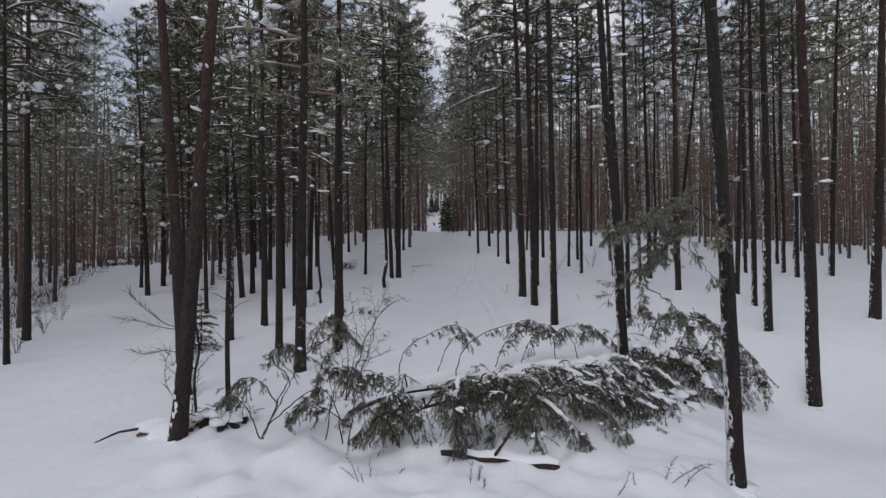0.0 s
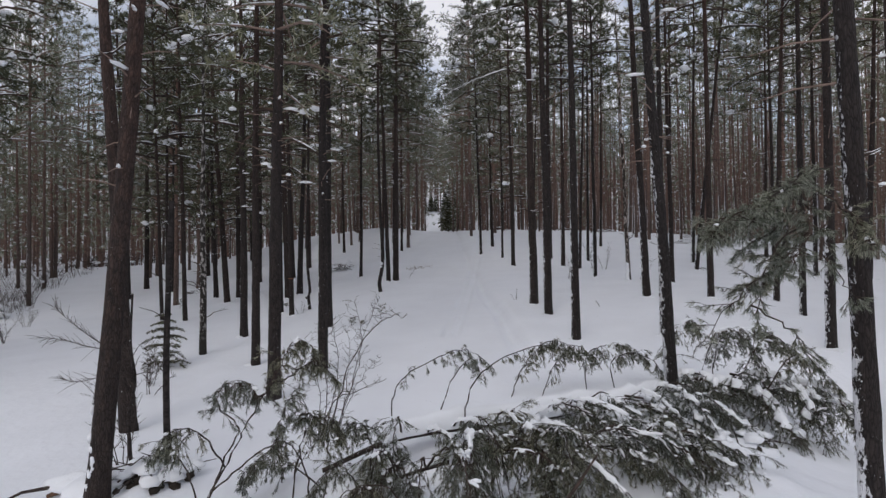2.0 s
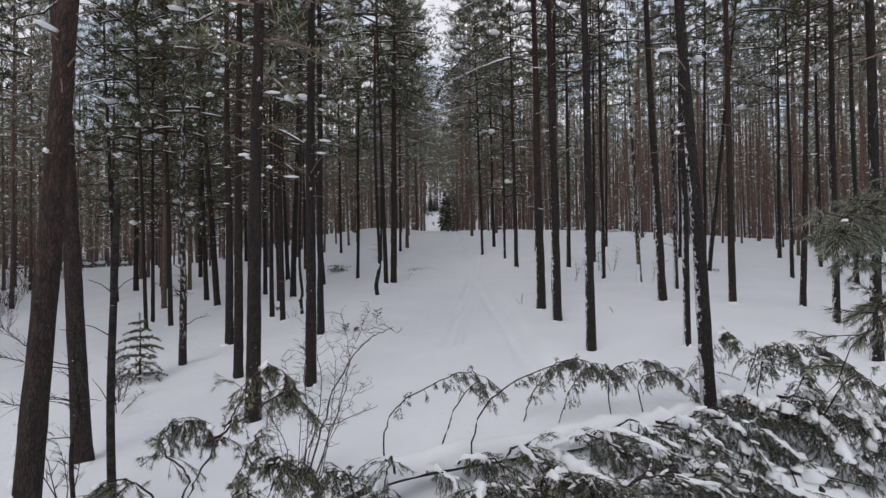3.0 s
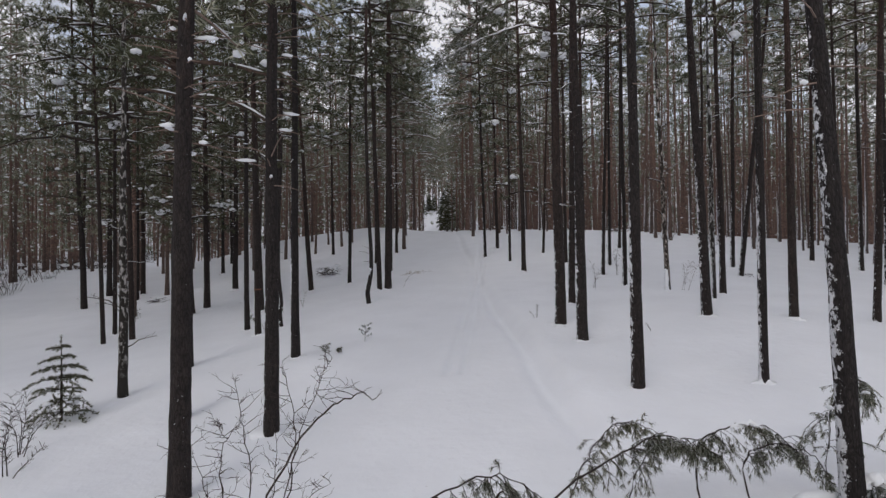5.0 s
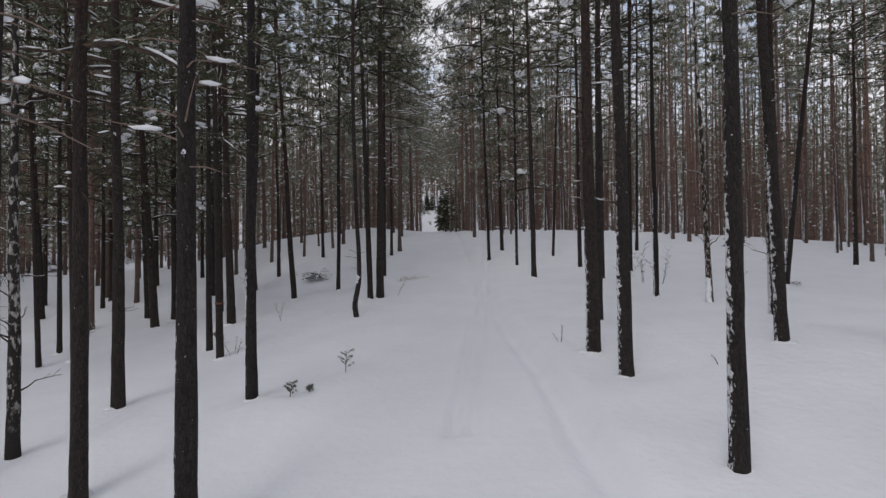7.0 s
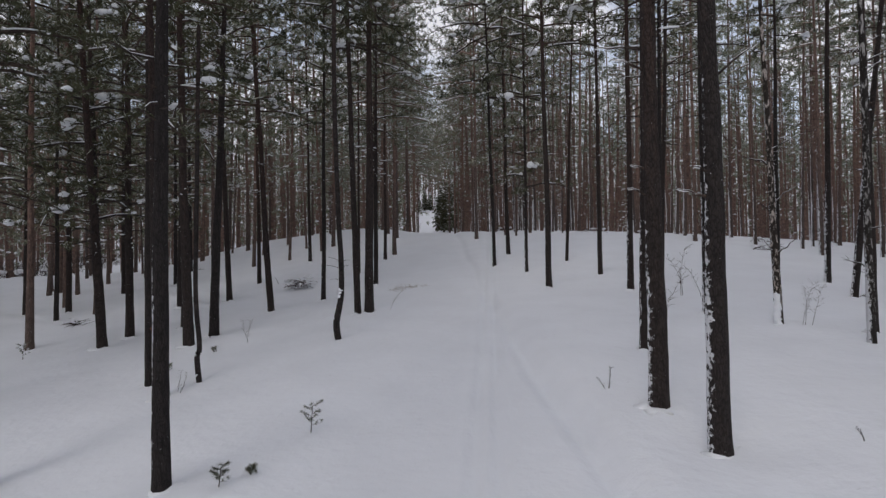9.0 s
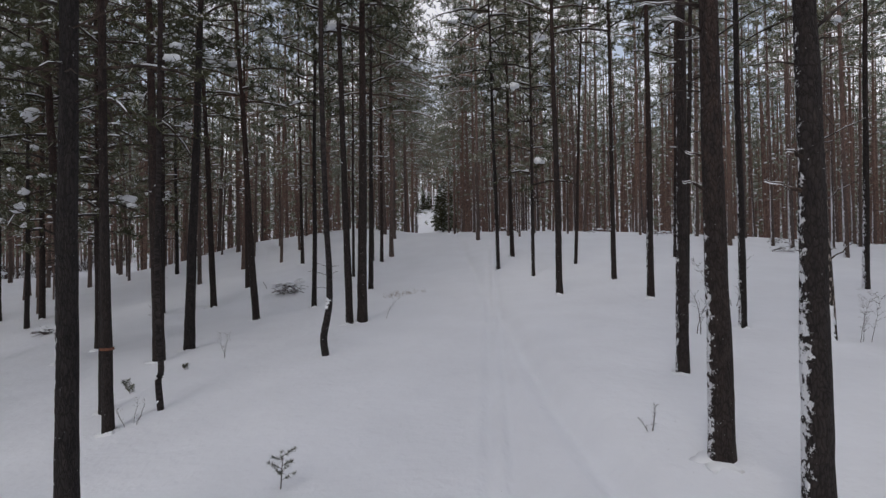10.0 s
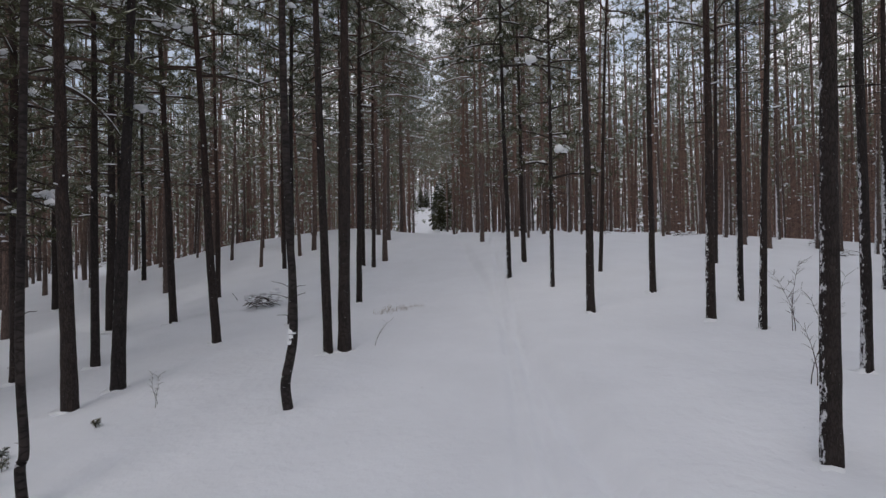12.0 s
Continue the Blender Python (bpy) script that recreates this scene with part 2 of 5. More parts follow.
def mesh_object(name, verts, faces, mats, parent=None, smooth_shade=True, index=None):
    me = bpy.data.meshes.new(name)
    me.from_pydata(verts, [], faces)
    for m in mats:
        me.materials.append(m)
    if index is not None:
        me.polygons.foreach_set("material_index", index)
    if smooth_shade:
        me.polygons.foreach_set("use_smooth", [True] * len(me.polygons))
    me.update()
    ob = new(name, me)
    ob.parent = parent
    return ob


def build_ground():
    xs, ys = spread(-900, 900, -6, 7, 0.095, 1.16), spread(-400, 1500, 5.5, 36, 0.14, 1.06)
    verts = [(x, y, ground(x, y)) for y in ys for x in xs]
    w = len(xs)
    faces = [(j * w + i, j * w + i + 1, (j + 1) * w + i + 1, (j + 1) * w + i) for j in range(len(ys) - 1) for i in range(w - 1)]
    return tagged(mesh_object("ground", verts, faces, [SNOW]), "deep untrodden snow over a gently rising forest floor", "snow", kind="structure")


build_ground()


# ---------------------------------------------------------------- shapes shared by the plants
class Shape:
    """Gathers tubes, needles and lumps into one mesh."""

    def __init__(self):
        self.v, self.f = [], []

    def tube(self, pts, radii, sides=5, cap=True):
        base = len(self.v)
        for k, (p, r) in enumerate(zip(pts, radii)):
            a = pts[max(0, k - 1)]
            b = pts[min(len(pts) - 1, k + 1)]
            d = (b - a).normalized()
            u = d.cross(Vector((0, 0, 1)) if abs(d.z) < 0.9 else Vector((1, 0, 0))).normalized()
            w = d.cross(u)
            for s in range(sides):
                an = 2 * math.pi * s / sides
                self.v.append(p + (u * math.cos(an) + w * math.sin(an)) * r)
        for k in range(len(pts) - 1):
            for s in range(sides):
                t = (s + 1) % sides
                self.f.append((base + k * sides + s, base + k * sides + t, base + (k + 1) * sides + t, base + (k + 1) * sides + s))
        if cap:
            self.f.append(tuple(base + (len(pts) - 1) * sides + s for s in range(sides)))
            self.f.append(tuple(base + s for s in reversed(range(sides))))

    def tuft(self, p, d, rng, count, length, width, wide=1.0):
        """Thin needles that fan out from p about the way d."""
        for _ in range(count):
            q = (d + Vector((rng.uniform(-1, 1), rng.uniform(-1, 1), rng.uniform(-1, 1))) * wide).normalized()
            side = q.cross(Vector((rng.uniform(-1, 1), rng.uniform(-1, 1), rng.uniform(-1, 1)))).normalized() * width
            ln = length * rng.uniform(0.6, 1.15)
            b = len(self.v)
            self.v += [p - side * 0.5, p + side * 0.5, p + q * ln]
            self.f.append((b, b + 1, b + 2))

    ICO = None

    def lump(self, p, sx, sy, sz, rng, turn=0.0):
        """A rounded pad of snow with an uneven outline."""
        if Shape.ICO is None:
            bm = bmesh.new()
            bmesh.ops.create_icosphere(bm, subdivisions=1, radius=1.0)
            bm.verts.ensure_lookup_table()
            Shape.ICO = ([v.co.copy() for v in bm.verts], [tuple(v.index for v in f.verts) for f in bm.faces])
            bm.free()
        b, c, s = len(self.v), math.cos(turn), math.sin(turn)
        for co in Shape.ICO[0]:
            k = rng.uniform(0.62, 1.25)
            x, y, z = co.x * sx * k, co.y * sy * k, co.z * sz * (1.0 if co.z > 0 else 0.55)
            self.v.append(Vector((p.x + x * c - y * s, p.y + x * s + y * c, p.z + z)))
        self.f += [tuple(b + i for i in f) for f in Shape.ICO[1]]

    MID = None

    def mound(self, p, sx, sy, sz, seed, turn=0.0):
        """A smooth irregular pad of snow, finer than a lump."""
        if Shape.MID is None:
            bm = bmesh.new()
            bmesh.ops.create_icosphere(bm, subdivisions=2, radius=1.0)
            bm.verts.ensure_lookup_table()
            Shape.MID = ([v.co.copy() for v in bm.verts], [tuple(v.index for v in f.verts) for f in bm.faces])
            bm.free()
        b, c, s = len(self.v), math.cos(turn), math.sin(turn)
        for co in Shape.MID[0]:
            k = 1 + 0.7 * noise.noise(co * 1.4 + Vector((seed * 3.7, 1.3, seed)))
            x, y, z = co.x * sx * k, co.y * sy * k, co.z * sz * k
            self.v.append(Vector((p.x + x * c - y * s, p.y + x * s + y * c, p.z + z)))
        self.f += [tuple(b + i for i in f) for f in Shape.MID[1]]

    BALL = None

    def heap(self, p, sx, sy, sz, seed, turn=0.0):
        """A larger smooth heap of snow with swells in its surface."""
        if Shape.BALL is None:
            bm = bmesh.new()
            bmesh.ops.create_icosphere(bm, subdivisions=3, radius=1.0)
            bm.verts.ensure_lookup_table()
            Shape.BALL = ([v.co.copy() for v in bm.verts], [tuple(v.index for v in f.verts) for f in bm.faces])
            bm.free()
        b, c, s = len(self.v), math.cos(turn), math.sin(turn)
        for co in Shape.BALL[0]:
            k = 1 + 0.35 * noise.noise(co * 1.3 + Vector((seed * 3.7, 0, 0))) + 0.15 * noise.noise(co * 3.1 + Vector((0, seed * 2.3, 0)))
            x, y, z = co.x * sx * k, co.y * sy * k, co.z * sz * k
            self.v.append(Vector((p.x + x * c - y * s, p.y + x * s + y * c, p.z + z)))
        self.f += [tuple(b + i for i in f) for f in Shape.BALL[1]]

    def mesh(self, name, mat, smooth_shade=True):
        me = bpy.data.meshes.new(name)
        me.from_pydata([tuple(v) for v in self.v], [], self.f)
        me.materials.append(mat)
        if smooth_shade:
            me.polygons.foreach_set("use_smooth", [True] * len(me.polygons))
        me.update()
        return me


def child(name, me, parent, at=None, label=""):
    ob = new(name, me)
    ob.parent = parent
    if at is not None:
        ob.matrix_basis = at
    if label:
        ob["label"] = label
    if name in ("snow", "soil", "branch_snow"):
        ob["kind"] = "stuff"
    return ob


def empty(name, m, label, category, group=""):
    ob = new(name)
    ob.empty_display_size = 0.2
    ob.matrix_basis = m
    return tagged(ob, label, category, group)


# ---------------------------------------------------------------- trunks
TALL = 19.0


def trunk_mesh(seed, rings, sides, mat):
    """A stem of unit foot radius and TALL metres, gently bent, with a flared foot and a ragged bark outline."""
    rng = random.Random(seed)
    ph = [rng.uniform(0, 6.28) for _ in range(4)]
    sh = Shape()
    for k in range(rings + 1):
        s = k / rings
        z = TALL * s ** 1.15 - 0.4
        r = (1 - 0.80 * s ** 0.9) * (1 + 0.32 * math.exp(-(z + 0.4) / 0.35))
        cx = 0.18 * (math.sin(s * 5 + ph[0]) - math.sin(ph[0]) - 5 * s * math.cos(ph[0]) * (1 - s)) + 0.08 * math.sin(s * 17 + ph[1])
        cy = 0.18 * (math.sin(s * 4 + ph[2]) - math.sin(ph[2]) - 4 * s * math.cos(ph[2]) * (1 - s)) + 0.08 * math.sin(s * 15 + ph[3])
        for q in range(sides):
            a = 2 * math.pi * q / sides
            w = 1 + 0.11 * noise.noise((math.cos(a) * 1.6 + seed, math.sin(a) * 1.6, z * 1.1)) + 0.05 * rng.uniform(-1, 1)
            sh.v.append(Vector((cx + r * w * math.cos(a), cy + r * w * math.sin(a), z)))
    for k in range(rings):
        for q in range(sides):
            t = (q + 1) % sides
            sh.f.append((k * sides + q, k * sides + t, (k + 1) * sides + t, (k + 1) * sides + q))
    sh.f.append(tuple(rings * sides + q for q in range(sides)))
    return sh.mesh("trunk", mat)


TRUNKS = [trunk_mesh(11 + k, 56, 18, BARK) for k in range(8)]
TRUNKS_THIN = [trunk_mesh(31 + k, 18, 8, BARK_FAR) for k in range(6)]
TRUNKS_BIRCH = [trunk_mesh(51 + k, 40, 12, BIRCH) for k in range(2)]


# ---------------------------------------------------------------- crowns
def crown_meshes(seed, z0, z1, reach, limbs, twigs, tufts, needles, length, width, snow, sag=0.10, fine=True, taper=0.55):
    """Boughs, needles and snow of one crown between two heights, with dead twigs on the bare stem below."""
    rng = random.Random(seed)
    wood, green, white = Shape(), Shape(), Shape()
    up = Vector((0, 0, 1))
    for k in range(limbs):
        s = (k + rng.uniform(0, 1)) / limbs
        z = z0 + (z1 - z0) * s
        a = k * 2.399 + rng.uniform(-0.5, 0.5)
        ln = reach * (0.35 + 0.65 * math.sin(math.pi * min(1, 0.28 + s * 0.72)) ** 0.7) * rng.uniform(0.5, 1.2) * (1 - taper * s)
        out = Vector((math.cos(a), math.sin(a), 0))
        side = Vector((-math.sin(a), math.cos(a), 0))
        rise = rng.uniform(-0.05, 0.35) + 0.5 * s
        bend = rng.uniform(-0.25, 0.25)

        def at(u, out=out, side=side, ln=ln, rise=rise, bend=bend, z=z):
            d = u * ln
            return out * d + side * (bend * d * u) + up * (z + rise * d - sag * d * d)

        r0 = 0.014 + 0.012 * ln
        wood.tube([at(u) for u in (0, 0.35, 0.7, 1.0)], [r0, r0 * 0.75, r0 * 0.5, r0 * 0.2], 4 if fine else 3, False)
        loaded = rng.random() < snow
        for j in range(twigs):
            u = 0.3 + 0.7 * (j + rng.random()) / twigs
            p = at(u)
            d = (out * rng.uniform(0.2, 1.0) + side * rng.choice((-1, 1)) * rng.uniform(0.2, 1.0) + up * rng.uniform(-0.25, 0.5)).normalized()
            tl = ln * rng.uniform(0.12, 0.36) * (1.25 - u * 0.5)
            if fine:
                wood.tube([p, p + d * tl], [0.008, 0.004], 3, False)
            for i in range(tufts):
                g = p + d * tl * (0.25 + 0.75 * (i + rng.random()) / tufts) + Vector((rng.gauss(0, 0.06), rng.gauss(0, 0.06), rng.gauss(0, 0.05)))
                green.tuft(g, d * 0.6 + up * 0.1, rng, needles, length, width)
            if rng.random() < (0.34 if loaded else 0.03):
                w = 0.05 + 0.12 * rng.random() ** 2
                white.lump(p + d * tl * rng.uniform(0.3, 0.9) + up * 0.04, w * rng.uniform(0.9, 1.7), w * 0.95, w * rng.uniform(0.5, 0.9), rng, math.atan2(d.y, d.x))
        if fine and rng.random() < 0.09:
            for _ in range(rng.randint(2, 5)):
                w = rng.uniform(0.08, 0.22)
                white.mound(at(rng.uniform(0.55, 0.95)) + Vector((rng.gauss(0, 0.15), rng.gauss(0, 0.15), 0.08)), w * 1.3, w, w * 0.7, rng.uniform(0, 60), a)
        if loaded or rng.random() < 0.3:
            for _ in range(2):
                u0 = rng.uniform(0.0, 0.6)
                u1 = u0 + rng.uniform(0.12, 0.35)
                white.tube([at(u0 + (u1 - u0) * q / 3) + up * r0 * 0.8 for q in range(4)], [r0 * g * rng.uniform(0.6, 1.0) for g in (0.25, 0.6, 0.55, 0.2)], 4, False)
    for k in range(30):
        foot = min(4.4, z0 - 0.6)
        z = foot + (z0 - foot) * (k + rng.random()) / 30
        a = rng.uniform(0, 6.28)
        ln = rng.uniform(0.25, 1.1)
        d = Vector((math.cos(a), math.sin(a), rng.uniform(-0.4, 0.35)))
        p = Vector((0, 0, z))
        e = p + d * ln
        wood.tube([p, p + d * ln * 0.5 + up * 0.04, e], [0.014, 0.010, 0.004], 3, False)
        if rng.random() < (0.16 if fine else 0.3):
            white.lump(p + d * ln * 0.4 + up * 0.05, ln * rng.uniform(0.08, 0.25), 0.03, 0.026 if fine else 0.045, rng, a)
    # Plain crowns take the haze-lightened twigs and needles.
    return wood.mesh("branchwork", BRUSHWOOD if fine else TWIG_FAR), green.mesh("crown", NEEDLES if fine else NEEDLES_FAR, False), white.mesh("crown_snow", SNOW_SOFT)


# high, open crowns of old pines; lower, denser ones by the track; broad ones along the road; each fine and plain
CROWNS = {
    ("high", True): [crown_meshes(101 + k, 9.0 + 0.8 * (k % 3), 18.9, 2.5, 40, 6, 3, 9, 0.25, 0.036, 0.35) for k in range(5)],
    ("high", False): [crown_meshes(111 + k, 9.0 + 0.9 * (k % 4), 18.9, 2.4, 26, 6, 3, 7, 0.27, 0.043, 0.35, fine=False) for k in range(6)],
    ("mid", True): [crown_meshes(171 + k, 6.4 + 0.9 * k, 18.8, 2.6, 48, 6, 3, 9, 0.25, 0.036, 0.38, 0.12) for k in range(4)],
    ("mid", False): [crown_meshes(181 + k, 6.4 + 0.9 * k, 18.8, 2.6, 36, 6, 3, 7, 0.27, 0.043, 0.38, 0.12, False) for k in range(3)],
    ("low", True): [crown_meshes(131 + k, 3.6 + 0.6 * (k % 3), 18.6, 2.7, 50, 6, 3, 9, 0.26, 0.038, 0.4, 0.13) for k in range(3)],
    ("low", False): [crown_meshes(141 + k, 3.6 + 0.9 * (k % 3), 18.6, 2.7, 46, 6, 3, 7, 0.27, 0.043, 0.4, 0.13, False) for k in range(3)],
    ("wide", True): [crown_meshes(151 + k, 7.2 + k, 18.6, 3.6, 48, 8, 4, 9, 0.26, 0.036, 0.6, 0.10, True, 0.4) for k in range(2)],
    ("wide", False): [crown_meshes(161 + k, 7.2 + 0.7 * k, 18.7, 4.0, 50, 8, 3, 7, 0.28, 0.044, 0.6, 0.08, False, 0.22) for k in range(3)],
}


def dead_branch(seed):
    rng = random.Random(seed)
    ln = rng.uniform(0.35, 1.6)
    wood, white = Shape(), Shape()
    rise, bend = rng.uniform(-0.35, 0.35), rng.uniform(-0.35, 0.35)
    at = lambda u: Vector((u * ln, bend * u * u * ln, rise * u * ln - 0.18 * (u * ln) ** 2))
    us = [0, 0.2, 0.4, 0.6, 0.8, 1.0]
    jit = [Vector((0, rng.gauss(0, 0.02), rng.gauss(0, 0.02))) for _ in us]
    pts = [at(u) + j for u, j in zip(us, jit)]
    rad = [0.024 * (1 - 0.8 * u) * (0.6 + ln * 0.4) for u in us]
    wood.tube(pts, rad, 6)
    for _ in range(int(ln * 3)):
        k = rng.randint(2, 4)
        d = Vector((0.6, rng.uniform(-1, 1), rng.uniform(-0.4, 0.5))).normalized() * rng.uniform(0.12, 0.45)
        wood.tube([pts[k], pts[k] + d * 0.5 + Vector((0, 0, 0.01)), pts[k] + d], [0.008, 0.006, 0.003], 4)
    if rng.random() < 0.5:
        top = rng.randint(2, 4)
        cap = [p + Vector((0, 0, r * 0.9 + 0.006)) for p, r in zip(pts[:top], rad)]
        white.tube(cap, [r * 0.6 * rng.uniform(0.6, 1.2) for r in rad[:top]], 6)
    return wood.mesh("branch", BRUSHWOOD), (white.mesh("branch_snow", SNOW_SOFT) if white.v else None)


DEAD = [dead_branch(201 + k) for k in range(14)]
tree_rng = random.Random(5)
PLANTED = []


def pine(x, y, r, lean=0.0, crown="high", near=True, tall=None, label="", fwd=None, branches=None):
    """One standing pine: foot at (x, y), foot radius r, lean in metres per metre along x."""
    rng = tree_rng
    tall = tall or rng.uniform(19.0, 22.5)
    fwd = rng.gauss(0, 0.004) if fwd is None else fwd
    m = pose(x, y, ground(x, y) - 0.05, math.degrees(-math.atan(fwd)), math.degrees(math.atan(lean)), 0)
    text = label or rng.choice(("tall straight pine with dark scaly bark and a high snowy crown", "slender pine with reddish upper bark standing in deep snow",
                                "tall bare-stemmed pine with snow stuck to its bark"))
    tree = empty("pine_tree", m, text, "tree", "pines of the stand")
    PLANTED.append((x, y))
    k = tall / TALL
    spin = rng.uniform(0, 360)
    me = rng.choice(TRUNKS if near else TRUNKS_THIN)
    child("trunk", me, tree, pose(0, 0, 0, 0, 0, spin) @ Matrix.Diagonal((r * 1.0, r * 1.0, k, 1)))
    if crown == "high" and x < -2.2 and y > 15:
        crown = "mid"
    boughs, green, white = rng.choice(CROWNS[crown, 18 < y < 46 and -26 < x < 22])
    s = pose(0, 0, 0, 0, 0, rng.uniform(0, 360)) @ Matrix.Diagonal((rng.uniform(0.8, 1.15), rng.uniform(0.8, 1.15), k, 1))
    tagged(child("branchwork", boughs, tree, s), kind="stuff")
    child("crown", green, tree, s, "dark green needle crown")
    tagged(child("crown_snow", white, tree, s, "pads of snow on the crown"), kind="stuff")
    if near:
        collar = Shape()
        for _ in range(3):
            a = rng.uniform(0, 6.28)
            collar.mound(Vector((math.cos(a) * r * 0.5, math.sin(a) * r * 0.5 + r * 0.3, 0.0)), r * rng.uniform(1.5, 2.3), r * rng.uniform(1.2, 2.0), rng.uniform(0.05, 0.12), rng.uniform(0, 9), a)
        child("snow", collar.mesh("snow", SNOW_SOFT), tree)
        for _ in range(rng.randint(4, 8) if branches is None else branches):
            bw, bs = rng.choice(DEAD)
            z = rng.uniform(4.8, 10.5)
            b = child("branch", bw, tree, pose(0, 0, z, 0, 0, rng.uniform(0, 360)) @ pose(r * 0.75 * (1 - z / 26), 0, 0) @ Matrix.Scale(rng.uniform(0.35, 0.85), 4))
            if bs:
                child("snow", bs, b)
    return tree


# ---------------------------------------------------------------- the standing pines near the way
pine(3.69, 17.84, 0.123, -0.007)
pine(3.89, 22.45, 0.160, -0.018)
pine(3.63, 23.96, 0.168, -0.016)
pine(4.94, 27.95, 0.135, 0.020)
pine(7.41, 35.83, 0.128, 0.008)
pine(9.45, 38.05, 0.096, 0.009)
pine(7.55, 40.03, 0.115, -0.004)
pine(4.81, 37.83, 0.132, -0.010)
pine(4.69, 42.42, 0.092, 0.003, "low")
pine(3.39, 44.53, 0.113, -0.024, "wide")
pine(-2.28, 36.37, 0.181, 0.013, "wide")
pine(-2.69, 36.24, 0.137, -0.032, "wide")
pine(-2.97, 17.75, 0.145, 0.004)
pine(-3.59, 15.37, 0.161, 0.015)
pine(-5.23, 19.46, 0.134, 0.006)
pine(-3.67, 22.54, 0.124, -0.001)
pine(9.66, 16.63, 0.132, 0.005)
pine(9.52, 22.47, 0.120, -0.009)
pine(7.59, 23.26, 0.149, -0.041)
pine(7.95, 31.16, 0.103, -0.005)
pine(-4.73, 10.74, 0.162, 0.083)
pine(-6.03, 14.09, 0.164, -0.063)
pine(-6.98, 23.85, 0.146, -0.012)
pine(-7.61, 35.17, 0.176, 0.028)
pine(-6.82, 39.64, 0.151, -0.058)
pine(-10.13, 44.24, 0.158, -0.035)
pine(-7.90, 33.75, 0.174, -0.022)
pine(4.52, 47.57, 0.125, -0.013, "low")
pine(7.09, 44.26, 0.088, 0.040)
pine(11.15, 20.02, 0.103, -0.000)
pine(5.93, 17.70, 0.088, 0.004)
pine(10.59, 28.25, 0.117, -0.010)
pine(-5.05, 42.36, 0.123, 0.012)
pine(-7.90, 53.30, 0.120, -0.010, "low")
pine(-12.80, 29.95, 0.093, -0.030, "wide")
pine(4.38, 13.35, 0.124, -0.049)
pine(4.42, 8.47, 0.129, -0.042)
pine(8.90, 13.50, 0.166, -0.006)
pine(-18.37, 26.31, 0.190, -0.000, "wide")
pine(-14.65, 20.03, 0.110, -0.017, "wide")
pine(-20.63, 41.90, 0.190, -0.042, "low")
pine(13.94, 18.12, 0.170, 0.047)
pine(20.79, 30.02, 0.169, 0.043)
pine(18.28, 28.84, 0.122, -0.001)
pine(18.92, 31.02, 0.116, 0.006)
pine(16.78, 30.94, 0.101, 0.000)
pine(11.98, 22.74, 0.105, 0.038)
pine(21.37, 35.71, 0.120, 0.003)
pine(-11.90, 37.90, 0.172, -0.008, "low")
pine(-11.90, 30.37, 0.116, -0.025, "wide")
pine(-23.20, 46.06, 0.142, 0.004, "low")
pine(-15.87, 51.33, 0.136, -0.003, "low")
pine(21.25, 39.31, 0.121, 0.015)
pine(-21.54, 46.21, 0.190, 0.001, "low")
pine(-18.61, 44.02, 0.120, 0.007, "low")
pine(-19.24, 46.04, 0.157, -0.004, "low")
pine(-11.95, 36.10, 0.190, -0.060, "low")
pine(-7.14, 29.50, 0.107, -0.007)
pine(-12.50, 44.10, 0.190, 0.010, "low")
pine(-9.87, 48.61, 0.125, -0.014)
pine(15.21, 36.36, 0.123, 0.017)
pine(-13.75, 39.16, 0.156, -0.032, "low")
pine(-6.31, 28.15, 0.114, -0.014)
pine(-18.64, 50.48, 0.164, -0.009, "low")
pine(15.12, 39.41, 0.123, 0.017)
pine(12.27, 44.99, 0.103, 0.014)
pine(-10.07, 38.64, 0.137, -0.004)
pine(-3.34, 51.28, 0.155, 0.005, "wide")
pine(-2.70, 50.66, 0.110, 0.006, "wide")
pine(-16.68, 55.61, 0.143, -0.007, "low")
pine(-3.94, 47.20, 0.085, 0.005)
pine(-2.63, 43.16, 0.120, 0.004)
pine(8.05, 34.60, 0.094, 0.030)
pine(-13.72, 32.45, 0.098, -0.003, "low")
pine(14.07, 33.51, 0.125, 0.120, label="leaning pine with snow along its stem")


# ---------------------------------------------------------------- the stand beyond
def road_line(y):
    """The middle of the road, which swings a little to the left beyond the crest."""
    return 0.5 + 0.01 * (y - 45) if y < 100 else 1.05 - 0.026 * (y - 100) * min(1.0, (y - 100) / 30)


def on_road(x, y):
    return 5 < y < 168 and abs(x - road_line(y)) < (3.3 if y < 60 else 2.5 if y < 105 else 2.0)


def on_track(x, y):
    c = -14.0 - (y - 18) * 0.42 if y < 50 else -27.4 - (y - 50) * 0.25
    return y < 92 and abs(x - c) < 3.0


def in_near_stand(x, y):
    return (-13.5 < x < 16 and y < 54) or (-21 < x < 21 and 14 < y < 47 and x > -14 - (y - 18) * 0.42)


spot_rng = random.Random(77)
SPOTS = []
# Rows behind y = -5 are unseen trees, added to shade the foreground.
gy = -46.0
